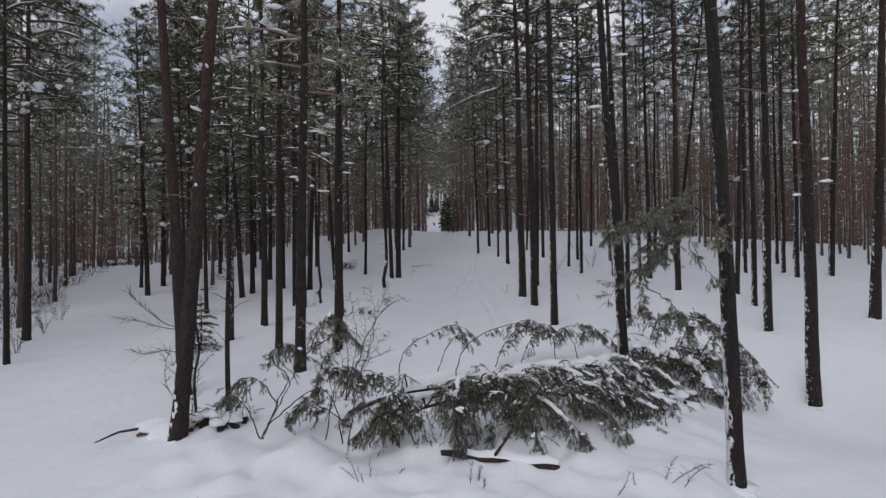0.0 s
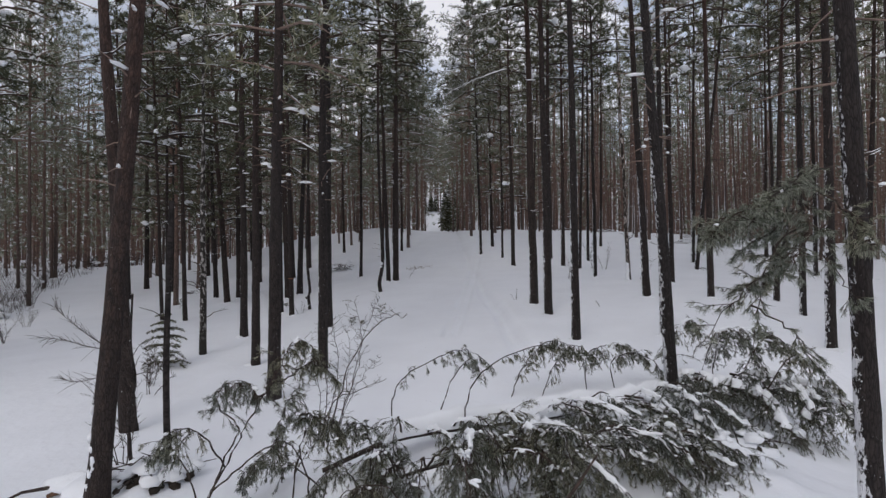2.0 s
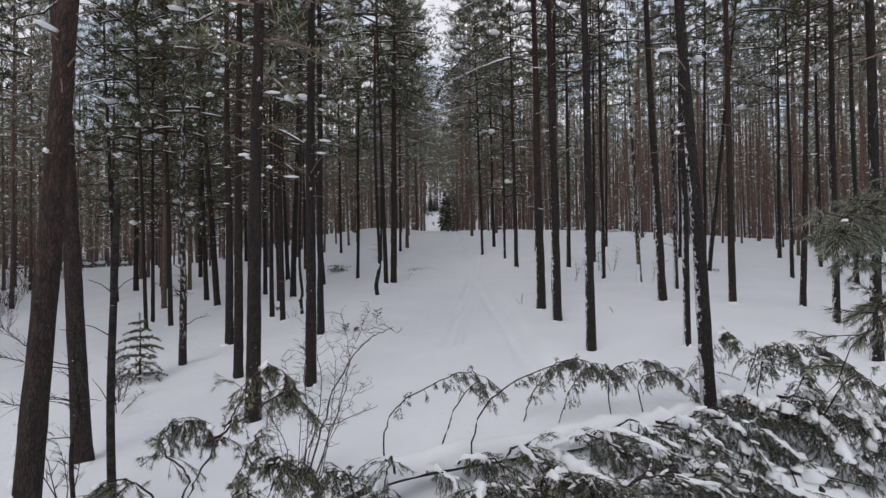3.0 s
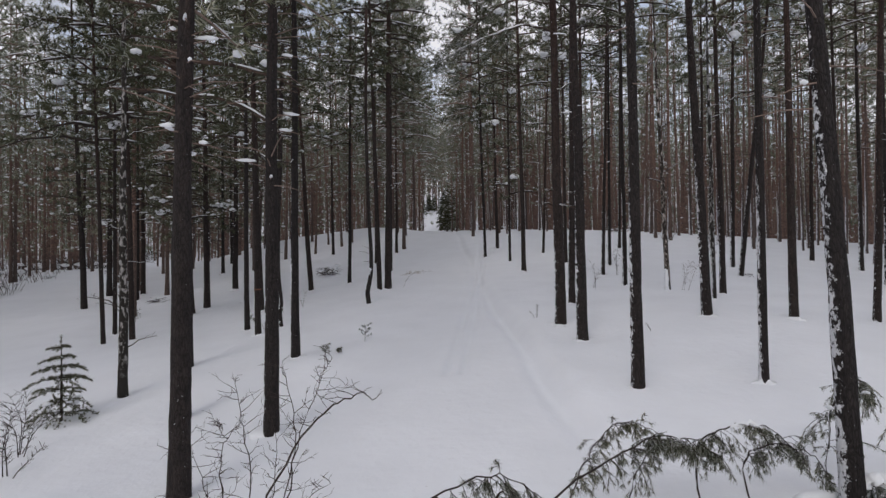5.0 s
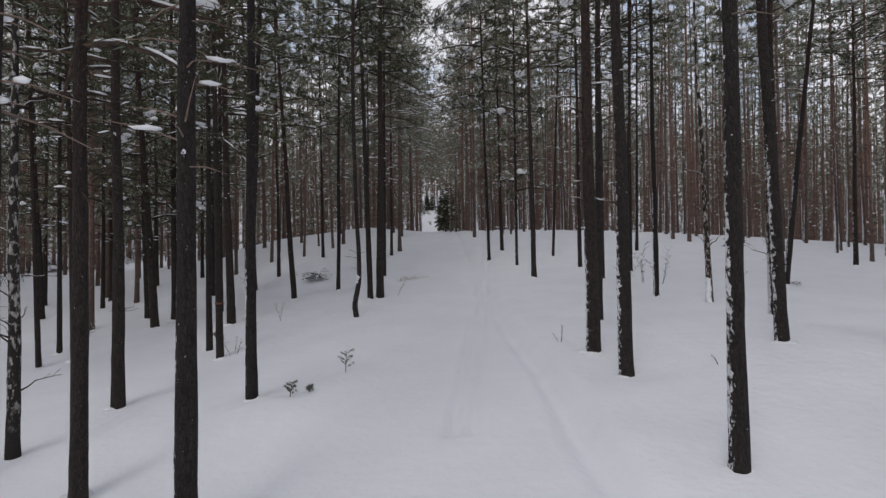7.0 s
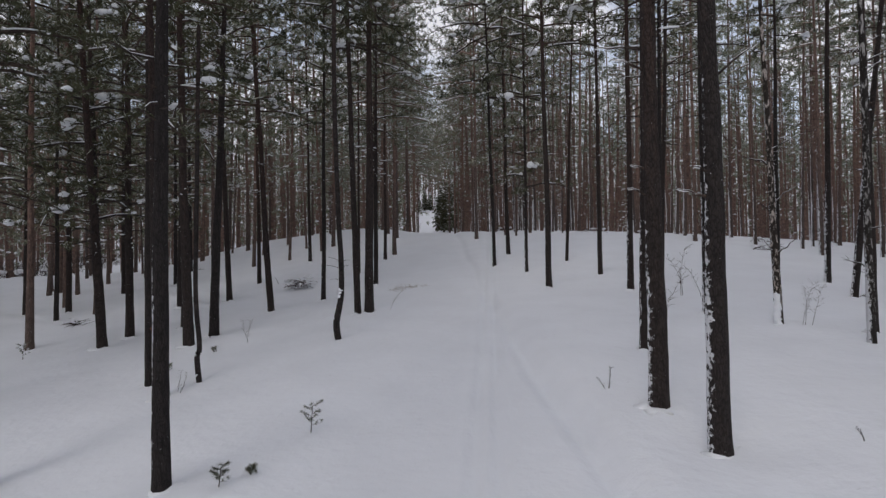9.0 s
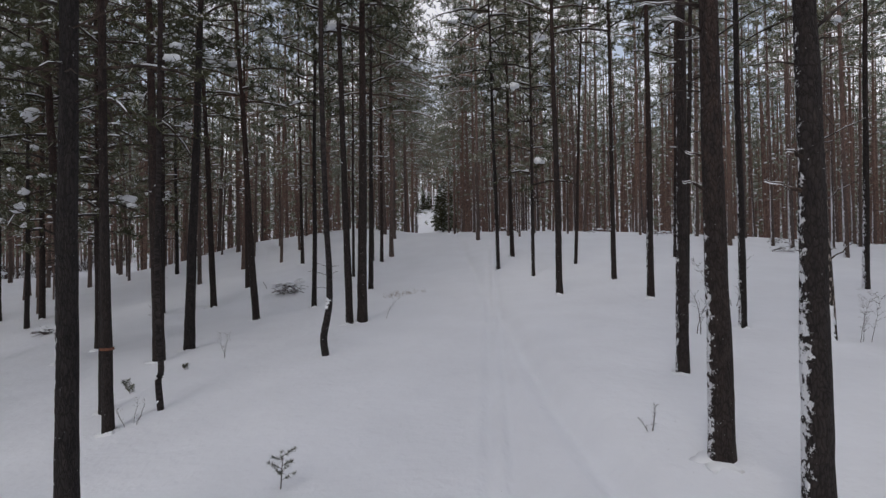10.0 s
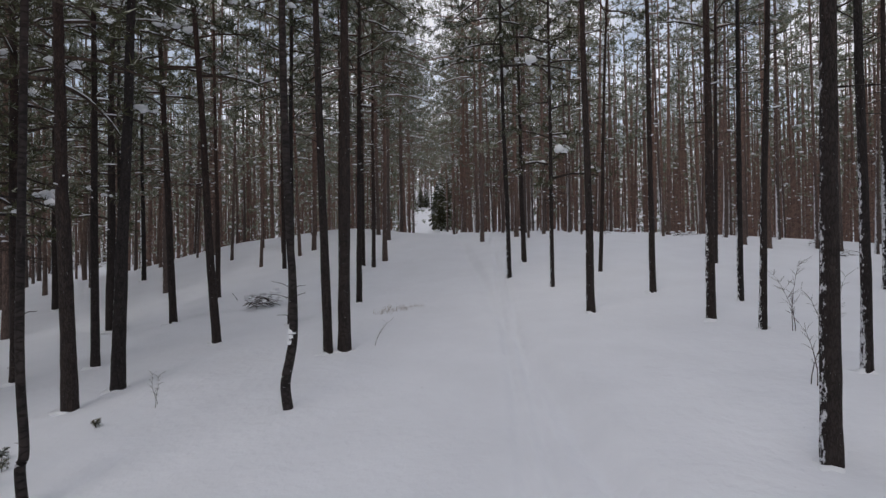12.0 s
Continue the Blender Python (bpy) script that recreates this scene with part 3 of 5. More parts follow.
while gy < 250:
    gx = -115.0
    while gx < 115:
        x, y = gx + spot_rng.uniform(-1.3, 1.3), gy + spot_rng.uniform(-1.3, 1.3)
        gx += 3.4 if y < 46 else (2.55 if x > 4 else 3.0) if y < 120 else 3.6
        if abs(x) > max(0.72 * y, 0 if y > 3 else 14) + 20 or (y > 190 and abs(x) > 45) or on_road(x, y) or on_track(x, y) or in_near_stand(x, y):
            continue
        if -5 < y < 3 or (y < 3 and abs(x) < 4) or (x > 10 and y < 80 and spot_rng.random() < 0.12) or (-30 < x < 8 and 3 < y < 66 and spot_rng.random() < (0.62 if y < 55 else 0.0)):
            continue
        if any((x - a) ** 2 + (y - b) ** 2 < 2.0 for a, b in PLANTED):
            continue
        SPOTS.append((x, y))
    gy += 3.4 if gy < 46 else 2.9 if gy < 120 else 4.2
SPOTS.sort(key=lambda s: math.hypot(s[0], max(0.0, s[1] - 20)) + (400 if s[1] < 2 else 0))
# wide-crowned trees whose boughs close over the road
for k in range(9):
    for side in (-1, 1):
        y = 54 + k * 6.5 + side * 1.7
        x = road_line(y) + side * (2.8 + 0.3 * math.sin(k * 2.1))
        SPOTS = [p for p in SPOTS if (p[0] - x) ** 2 + (p[1] - y) ** 2 > 2.5]
        pine(x, y, 0.15, 0.0, "wide", near=False, tall=22.5 + 1.5 * math.sin(k * 1.3 + side), label="broad-crowned pine whose snowy boughs reach over the road")
for x, y, c in ((-4.6, 150.0, "wide"), (2.6, 152.0, "wide"), (-3.9, 158.0, "wide"), (1.9, 160.0, "wide"), (-0.9, 166.0, "wide"), (-3.6, 168.0, "wide"), (1.2, 170.0, "low"), (-2.2, 174.0, "wide"), (0.3, 178.0, "wide"), (-27.0, 41.5, "wide"), (-31.0, 49.0, "wide"), (-22.0, 31.0, "wide"), (-15.5, 37.5, "low"), (-24.0, 53.0, "wide"), (-20.3, 47.5, "wide"), (-17.2, 45.0, "low"), (-34.0, 55.0, "wide"), (-31.0, 60.5, "wide"), (-36.0, 61.5, "wide"), (-41.0, 66.0, "wide"), (-29.5, 66.0, "wide")):
    pine(x, y, 0.15, 0.0, c, near=False, tall=25.0)
for x, y in SPOTS[:190]:
    dense = (x < -15 and y < 55 and x < -14 - (y - 18) * 0.42) or (x < -24) or (x < 10 and y > 42 and spot_rng.random() < (0.3 if y < 60 else 0.45))
    pine(x, y, spot_rng.uniform(0.075, 0.17), spot_rng.gauss(0, 0.02), "low" if dense else "high", near=False, tall=24.0 if x < -15 else None)


def far_woods(spots):
    """The distant stand, plus unseen shading trees behind the camera, too many to count, as one mass."""
    rng = random.Random(9)
    stems, twigs, green, white = Shape(), Shape(), Shape(), Shape()
    for x, y in spots:
        z = ground(x, y)
        h = rng.uniform(19, 22.5)
        far = math.hypot(x, y - 15) > 85
        le = Vector((rng.gauss(0, 0.2), 0, 0))
        f = Vector((x, y, z - 0.2))
        r = rng.uniform(0.07, 0.17)
        stems.tube([f, f + Vector((0, 0, h * 0.5)) + le, f + Vector((0, 0, h)) + le * 2], [r, r * 0.7, r * 0.2], 5, False)
        low = rng.choice((0.05, 0.1, 0.2, 0.3)) if x < 6 else rng.choice((0.15, 0.35, 0.45, 0.55))
        if far and rng.random() < 0.8:
            low = 0.03
        count = 8 if far else 18
        for k in range(count):
            a = rng.uniform(0, 6.28)
            p = f + le * (k / count) + Vector((0, 0, h * (0.06 + 0.5 * k / count)))
            e = Vector((math.cos(a), math.sin(a), rng.uniform(-0.3, 0.3))) * rng.uniform(0.5, 1.9)
            twigs.tube([p, p + e], [0.03 if far else 0.02, 0.008], 3, False)
            if rng.random() < 0.24:
                white.lump(p + e * rng.uniform(0.2, 0.8), rng.uniform(0.08, 0.22), rng.uniform(0.05, 0.10), rng.uniform(0.05, 0.10), rng, a)
        for k in range(14 if far else 24):
            s = low + (1 - low) * (k + rng.random()) / (14 if far else 24)
            w = 2.2 * (1.15 - s) ** 0.6 * rng.uniform(0.3, 1.0)
            a = rng.uniform(0, 6.28)
            p = f + le * 2 * s + Vector((math.cos(a) * w, math.sin(a) * w, h * s))
            for _ in range(2 if far else 3):
                q = p + Vector((rng.gauss(0, 0.25), rng.gauss(0, 0.25), rng.gauss(0, 0.12)))
                green.tuft(q, Vector((math.cos(a), math.sin(a), 0.2)), rng, 4, 0.9 if far else 0.55, 0.2 if far else 0.11)
            if rng.random() < 0.26:
                white.lump(p + Vector((0, 0, 0.1)), rng.uniform(0.1, 0.3), 0.16, 0.12, rng, a)
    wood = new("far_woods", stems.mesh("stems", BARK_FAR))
    tagged(wood, "distant pine stand with dark stems and snowy crowns, plus unseen trees added behind the camera", "forest", kind="stuff")
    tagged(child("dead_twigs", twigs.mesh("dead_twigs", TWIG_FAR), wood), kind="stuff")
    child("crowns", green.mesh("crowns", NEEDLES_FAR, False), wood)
    child("snow", white.mesh("snow", SNOW_SOFT), wood)


far_woods(SPOTS[190:])


def undergrowth():
    """Bare brushwood along the far side of the track, too dense to count."""
    rng = random.Random(19)
    sh, white = Shape(), Shape()
    for _ in range(210):
        y = rng.uniform(16, 105)
        c = -14.0 - (y - 18) * 0.42 if y < 50 else -27.4 - (y - 50) * 0.25
        x = c - 3.2 - 9.0 * rng.random() ** 1.6
        z = ground(x, y)
        for _ in range(11):
            a = rng.uniform(0, 6.28)
            h = rng.uniform(0.5, 2.0)
            p = Vector((x + rng.gauss(0, 0.3), y + rng.gauss(0, 0.3), z - 0.05))
            q = p + Vector((math.cos(a) * 0.25, math.sin(a) * 0.25, 0.55)) * h
            e = p + Vector((math.cos(a) * 0.6, math.sin(a) * 0.6, 0.95)) * h
            sh.tube([p, q, e], [0.016, 0.011, 0.004], 3, False)
            for _ in range(2):
                d = Vector((rng.gauss(0, 0.5), rng.gauss(0, 0.5), rng.uniform(-0.1, 0.5))) * h * 0.35
                sh.tube([q, q + d], [0.009, 0.003], 3, False)
        if rng.random() < 0.3:
            white.mound(Vector((x, y, z + rng.uniform(0.2, 0.8))), rng.uniform(0.2, 0.5), 0.25, 0.16, rng.uniform(0, 50))
    ob = new("undergrowth", sh.mesh("undergrowth", TWIG))
    tagged(ob, "bare brown brushwood along the snowy track", "undergrowth", kind="stuff")
    child("snow", white.mesh("snow", SNOW_SOFT), ob)


undergrowth()


# ---------------------------------------------------------------- boughs with needles
def curve_at(ctrl, n):
    """Points along a smooth line through the control points."""
    c = [Vector(p) for p in ctrl]
    c = [c[0] * 2 - c[1]] + c + [c[-1] * 2 - c[-2]]
    out = []
    for k in range(1, len(c) - 2):
        for j in range(n):
            t = j / n
            a, b, d, e = c[k - 1], c[k], c[k + 1], c[k + 2]
            out.append(0.5 * (2 * b + (d - a) * t + (2 * a - 5 * b + 4 * d - e) * t * t + (3 * b - a - 3 * d + e) * t ** 3))
    out.append(Vector(ctrl[-1]))
    return out


def ridge_into(sh, path, width, height, rng):
    """Snow lying along wood: a rounded ridge with an uneven edge."""
    base, n, sides = len(sh.v), len(path), 7
    for k, p in enumerate(path):
        a, b = path[max(0, k - 1)], path[min(n - 1, k + 1)]
        d = b - a
        u = Vector((d.y, -d.x, 0))
        u = u.normalized() if u.length > 1e-4 else Vector((1, 0, 0))
        e = math.sin(math.pi * (0.06 + 0.88 * k / (n - 1))) ** 0.45
        w, h = width * e * rng.uniform(0.65, 1.25), height * e * rng.uniform(0.6, 1.3)
        for s in range(sides):
            an = math.pi * s / (sides - 1)
            sh.v.append(p + u * (math.cos(an) * w) + Vector((0, 0, math.sin(an) * h - 0.02 * abs(math.cos(an)))))
    for k in range(n - 1):
        for s in range(sides - 1):
            a = base + k * sides + s
            sh.f.append((a, a + 1, a + sides + 1, a + sides))
    sh.f.append(tuple(base + s for s in range(sides)))
    sh.f.append(tuple(base + (n - 1) * sides + s for s in reversed(range(sides))))


def bough(parent, ctrl, r0, rng, twig_step=0.10, twig_len=0.42, droop=0.6, bare=0.25, dense=1.0, snow=0.3, needle=0.070, mat=None):
    """A living pine bough: bent wood, side twigs that hang, tassels of needles and snow along its top."""
    pts = curve_at(ctrl, 6)
    n = len(pts)
    for k in range(1, n - 1):
        pts[k] += Vector((rng.gauss(0, 0.012), rng.gauss(0, 0.012), rng.gauss(0, 0.012)))
    wood, green, white = Shape(), Shape(), Shape()
    wood.tube(pts, [r0 * (1 - 0.82 * k / (n - 1)) for k in range(n)], 6)
    length = sum((b - a).length for a, b in zip(pts, pts[1:]))
    count = max(3, int(length * (1 - bare) / twig_step))
    down = Vector((0, 0, -1))
    for j in range(count):
        u = bare + (1 - bare) * rng.random() ** 0.95
        k = min(n - 2, int(u * (n - 1)))
        p = pts[k].lerp(pts[k + 1], u * (n - 1) - k)
        d = (pts[k + 1] - pts[k]).normalized()
        side = d.cross(Vector((0, 0, 1)))
        side = (side.normalized() if side.length > 0.1 else Vector((1, 0, 0))) * rng.choice((-1, 1))
        w = (d * rng.uniform(0.0, 1.0) + side * rng.uniform(0.1, 1.0) + Vector((0, 0, rng.uniform(-0.5, 0.4)))).normalized()
        ln = twig_len * (0.25 + 1.1 * rng.random() ** 1.5) * (1.15 - 0.5 * u)
        sag = droop * rng.uniform(0.4, 1.5)
        tp = [p]
        way = w.copy()
        for s in range(4):
            way = (way + down * sag * 0.35 + Vector((rng.gauss(0, 0.12), rng.gauss(0, 0.12), 0))).normalized()
            tp.append(tp[-1] + way * ln / 4)
        wood.tube(tp, [0.0042, 0.0036, 0.003, 0.0024, 0.0016], 3, False)
        runs = [tp]
        for _ in range(rng.randint(2, 4)):
            i = rng.randint(1, 3)
            e = (way + Vector((rng.gauss(0, 0.7), rng.gauss(0, 0.7), rng.gauss(-0.1, 0.35)))).normalized() * ln * rng.uniform(0.25, 0.55)
            runs.append([tp[i], tp[i] + e * 0.5, tp[i] + e + down * 0.15 * e.length])
        for run in runs[1:]:
            wood.tube(run, [0.003, 0.0024, 0.0016], 3, False)
        for run in runs:
            first = rng.uniform(0.35, 0.7)
            steps = max(2, int(ln * (1 - first) / 0.020 * dense * (1.0 if run is tp else 0.5)))
            for s in range(steps):
                v = (first + (1 - first) * (s + rng.random()) / steps) * (len(run) - 1)
                i = min(len(run) - 2, int(v))
                q = run[i].lerp(run[i + 1], v - i)
                green.tuft(q, (run[i + 1] - run[i]).normalized() * 0.8 + down * 0.45, rng, 7, needle, 0.0046, 0.75)
            green.tuft(run[-1], way * 0.8 + down * 0.3, rng, 9, needle * 1.1, 0.0046, 0.7)
        if rng.random() < snow * 1.6 and abs(tp[2].z - tp[0].z) < 0.45 * (tp[2] - tp[0]).length:
            g = rng.uniform(0.008, 0.024)
            ridge_into(white, [q + Vector((0, 0, 0.004)) for q in tp[:rng.randint(2, 3)]], g, g * 0.9, rng)
        for _ in range(1):
            if rng.random() < snow * 0.5:
                q, g = tp[rng.randint(1, 4)], 0.014 + 0.030 * rng.random() ** 2
                white.lump(q + Vector((rng.gauss(0, 0.03), rng.gauss(0, 0.03), g * 0.5)), g * rng.uniform(1.0, 2.4), g, g * 0.8, rng, rng.uniform(0, 3))
    k = 1
    while k < n - 4:
        m = min(rng.randint(4, 7), n - 1 - k)
        d = pts[k + m] - pts[k]
        if m > 3 and rng.random() < snow * 2.2 and abs(d.z) < 0.5 * d.length:
            g = rng.uniform(0.020, 0.034 + 0.08 * snow)
            run = curve_at([p + Vector((rng.gauss(0, 0.008), rng.gauss(0, 0.008), r0 * 0.3)) for p in pts[k:k + m + 1]], 2)
            ridge_into(white, run, g, g * rng.uniform(0.9, 1.4), rng)
        k += m
    b = child("bough", wood.mesh("bough", BRUSHWOOD), parent)
    child("needles", green.mesh("needles", mat or NEEDLES_FROST, False), b)
    if white.v:
        child("snow", white.mesh("snow", SNOW_SOFT), b)
    return b


def snow_ridge(path, width, height, rng, parent, name="snow_cap"):
    """Snow lying along a log: a rounded ridge with an uneven edge."""
    sh = Shape()
    n, sides = len(path), 9
    for k, p in enumerate(path):
        a, b = path[max(0, k - 1)], path[min(n - 1, k + 1)]
        d = (b - a).normalized()
        u = Vector((d.y, -d.x, 0)).normalized()
        e = math.sin(math.pi * (0.06 + 0.88 * k / (n - 1))) ** 0.35
        w, h = width * e * rng.uniform(0.82, 1.15), height * e * rng.uniform(0.7, 1.2)
        for s in range(sides):
            an = math.pi * s / (sides - 1)
            sh.v.append(p + u * (math.cos(an) * w) + Vector((0, 0, math.sin(an) * h - 0.02 * abs(math.cos(an)))))
    for k in range(n - 1):
        for s in range(sides - 1):
            a = k * sides + s
            sh.f.append((a, a + 1, a + sides + 1, a + sides))
    sh.f.append(tuple(range(sides)))
    sh.f.append(tuple((n - 1) * sides + s for s in reversed(range(sides))))
    return child(name, sh.mesh(name, SNOW_SOFT), parent)


# ---------------------------------------------------------------- the windfall across the way
def windfall():
    rng = random.Random(42)
    tree = empty("fallen_pine", Matrix(), "snow-laden fallen pine with arching boughs across the snowbank", "fallen tree")
    line = [(6.6, 13.9, 1.3), (5.3, 13.85, 1.45), (3.9, 13.45, 1.40), (2.9, 13.1, 1.30), (1.5, 12.4, 1.32), (0.3, 11.8, 1.36), (-0.7, 11.2, 1.36), (-1.6, 10.6, 1.15)]
    pts = curve_at(line, 6)
    sh = Shape()
    n = len(pts)
    sh.tube(pts, [0.11 * (1 - 0.72 * k / (n - 1)) for k in range(n)], 10)
    child("trunk", sh.mesh("trunk", BRUSHWOOD), tree)
    snow_ridge([p + Vector((0, 0.03, 0.05)) for p in pts[4:38]], 0.19, 0.30, rng, tree)
    # boughs that stand up and bow over
    arcs = (
        ((-0.70, 11.60, 1.25), (-0.71, 11.67, 1.84), (-0.52, 11.70, 2.20), (0.12, 11.74, 2.54), (0.49, 11.80, 2.57), (0.87, 11.90, 2.30)),
        ((0.36, 11.50, 1.35), (0.52, 11.70, 2.02), (0.98, 12.00, 2.38), (1.92, 12.70, 2.56), (2.53, 13.10, 2.43), (2.92, 13.30, 2.18)),
        ((-0.05, 11.80, 1.40), (0.20, 11.90, 2.06), (0.50, 12.00, 2.41), (0.68, 12.10, 2.22)),
        ((1.34, 13.70, 1.25), (1.58, 14.00, 1.69), (1.91, 14.15, 2.14), (2.29, 14.20, 2.30), (2.82, 14.20, 2.08)),
        ((1.9, 13.6, 1.2), (2.15, 13.7, 1.8), (2.5, 13.8, 2.2), (3.0, 13.8, 2.05)),
        ((2.80, 13.40, 1.35), (2.84, 13.70, 2.11), (3.23, 13.80, 2.33), (3.69, 13.80, 2.34), (4.10, 13.80, 1.98)),
        ((3.32, 13.40, 1.40), (3.28, 13.50, 2.04), (3.67, 13.60, 2.21), (4.12, 13.60, 2.05), (4.3, 13.6, 1.75)),
        ((4.50, 14.00, 1.45), (4.81, 14.30, 2.45), (5.17, 14.40, 2.73), (5.36, 14.40, 2.50)),
        ((4.83, 13.30, 1.60), (5.22, 13.50, 2.49), (5.65, 13.60, 2.67), (6.19, 13.40, 2.61), (6.55, 13.20, 2.30)),
        ((5.02, 13.20, 1.70), (5.16, 13.20, 2.41), (5.52, 13.20, 2.64), (5.85, 13.10, 2.20)),
        ((5.30, 12.90, 1.60), (5.68, 12.90, 2.36), (6.02, 12.90, 2.59), (6.46, 12.80, 2.25)),
        ((5.79, 12.80, 1.60), (6.20, 12.70, 2.25), (6.55, 12.60, 2.12), (6.97, 12.50, 1.70)),
    )
    for k, c in enumerate(arcs):
        thin = k < 7
        spare = k in (0, 2)
        bough(tree, c, 0.013, rng, 0.055 if spare else 0.032 if thin else 0.024, 0.30 if thin else 0.38, 1.15, (0.40 if k < 3 else 0.25) if thin else 0.12, 0.45 if spare else 0.8 if thin else 0.9, 0.04 if thin else 0.2)
    # snow-laden boughs sliding down the bank
    slabs = (
        ((4.42, 13.20, 1.55), (4.87, 12.50, 1.40), (5.14, 12.20, 1.16), (5.36, 11.85, 1.04)),
        ((4.73, 13.30, 1.77), (5.25, 13.00, 1.73), (5.72, 12.70, 1.52), (5.82, 12.30, 1.23), (6.01, 12.10, 1.02)),
        ((5.42, 13.30, 1.85), (6.05, 12.90, 1.84), (6.31, 12.60, 1.63), (6.30, 12.35, 1.25)),
        ((6.17, 13.10, 1.79), (6.73, 12.80, 1.71), (6.95, 12.60, 1.53), (7.10, 12.40, 1.25)),
        ((3.40, 13.20, 1.50), (4.15, 12.70, 1.45), (4.53, 12.20, 1.20), (4.76, 11.80, 0.90)),
        ((1.20, 12.20, 1.42), (1.76, 11.50, 1.40), (2.10, 11.00, 1.25), (2.30, 10.70, 1.06)),
        ((4.24, 13.40, 1.72), (4.68, 13.40, 1.86), (5.16, 13.20, 1.78), (5.53, 13.00, 1.60)),
        ((2.20, 12.70, 1.40), (2.75, 12.10, 1.42), (3.20, 11.60, 1.30), (3.50, 11.25, 1.05)),
    )
    for c in slabs:
        b = bough(tree, c, 0.024, rng, 0.026, 0.42, 1.0, 0.12, 1.0, 0.22)
        load = Shape()
        run = [p + Vector((0, 0, 0.02)) for p in curve_at(c, 5)]
        k = 2
        while k < len(run) - 3:
            m = min(rng.randint(4, 7), len(run) - 1 - k)
            w = rng.uniform(0.07, 0.14)
            ridge_into(load, [p + Vector((rng.gauss(0, 0.025), rng.gauss(0, 0.025), rng.gauss(0, 0.012))) for p in curve_at(run[k:k + m + 1], 2)], w, w * rng.uniform(0.8, 1.2), rng)
            k += m + rng.randint(0, 1)
        child("snow", load.mesh("snow", SNOW_SOFT), b)
    hanging(tree, pts, rng, 12, 0.28, 0.62, -1.5, -0.6, 1.1, 2.2, 0.30)
    hanging(tree, pts, rng, 9, 0.6, 0.98, -1.7, -0.7, 0.9, 1.6, 0.26)
    right = curve_at([(6.6, 12.7, 1.15), (6.0, 13.0, 1.45), (5.3, 13.2, 1.5), (4.6, 13.4, 1.45)], 6)
    pads = Shape()
    for k in range(18):
        u = rng.uniform(0.22, 0.95)
        p = pts[int(u * (n - 1))]
        q = Vector((p.x + rng.uniform(-0.3, 0.9), p.y - rng.uniform(0.1, 1.7), 0))
        q.z = ground(q.x, q.y) + rng.uniform(-0.12, 0.02)
        g = rng.uniform(0.16, 0.36)
        pads.heap(q, g * rng.uniform(1.0, 1.8), g, g * 0.6, k, rng.uniform(0, 3))
    child("snow", pads.mesh("snow", SNOW_SOFT), tree)
    hanging(tree, right, rng, 14, 0.0, 1.0, -1.9, -0.4, 0.5, 1.0, 0.34)
    return tree


def hanging(tree, pts, rng, count, first, last, a0, a1, short, long, snow=0.10):
    """Boughs that hang forward and sideways over the bank, in thick sprays."""
    n = len(pts)
    for k in range(count):
        u = first + (last - first) * (k + rng.random()) / count
        p = pts[min(n - 1, int(u * (n - 1)))]
        ln = rng.uniform(short, long)
        a = rng.uniform(a0, a1)
        dx, dy = math.cos(a) * ln, math.sin(a) * ln
        lift = rng.uniform(0.15, 0.55)
        end = Vector((p.x + dx, p.y + dy, 0))
        end.z = max(ground(end.x, end.y) + 0.20, p.z - rng.uniform(0.2, 0.7))
        c = (p, p + Vector((dx * 0.35, dy * 0.35, lift * 0.8)), p + Vector((dx * 0.7, dy * 0.7, lift * 0.6)), end)
        bough(tree, c, 0.018, rng, 0.046, 0.44, 0.8, 0.24, 0.9, snow)


windfall()


def windfall_front():
    """A second top that lies nearer, its sprays hanging to the snow."""
    rng = random.Random(43)
    tree = empty("fallen_pine", Matrix(), "fallen pine top with thick drooping needle sprays over the snowbank", "fallen tree")
    line = [(3.6, 11.8, 1.0), (3.0, 11.2, 1.2), (2.3, 10.7, 1.42), (1.3, 10.2, 1.55), (0.2, 9.9, 1.5), (-0.9, 9.7, 1.25)]
    pts = curve_at(line, 6)
    n = len(pts)
    sh = Shape()
    sh.tube(pts, [0.06 * (1 - 0.7 * k / (n - 1)) for k in range(n)], 9)
    child("trunk", sh.mesh("trunk", BRUSHWOOD), tree)
    snow_ridge([p + Vector((0, 0, 0.03)) for p in pts[2:22]], 0.10, 0.11, rng, tree)
    hanging(tree, pts, rng, 24, 0.12, 0.85, -1.6, -0.25, 0.7, 1.6, 0.26)
    hanging(tree, pts, rng, 16, 0.55, 1.0, -2.6, -0.5, 0.5, 1.0, 0.2)
    # long sprays that reach down the bank
    for c in (((2.3, 10.7, 1.42), (2.9, 10.5, 1.58), (3.5, 10.3, 1.30), (3.95, 10.1, 0.88)), ((2.6, 10.95, 1.35), (3.2, 10.9, 1.52), (3.7, 10.7, 1.25), (4.1, 10.5, 0.92)),
              ((1.8, 10.4, 1.50), (2.4, 10.0, 1.55), (2.9, 9.7, 1.30), (3.2, 9.5, 0.98)), ((3.0, 11.2, 1.25), (3.6, 11.2, 1.45), (4.1, 11.0, 1.25), (4.45, 10.8, 1.0)),
              ((1.2, 10.2, 1.55), (1.7, 9.7, 1.62), (2.1, 9.3, 1.35), (2.4, 9.0, 1.0))):
        bough(tree, c, 0.016, rng, 0.030, 0.40, 1.0, 0.2, 0.9, 0.24)
    return tree


windfall_front()


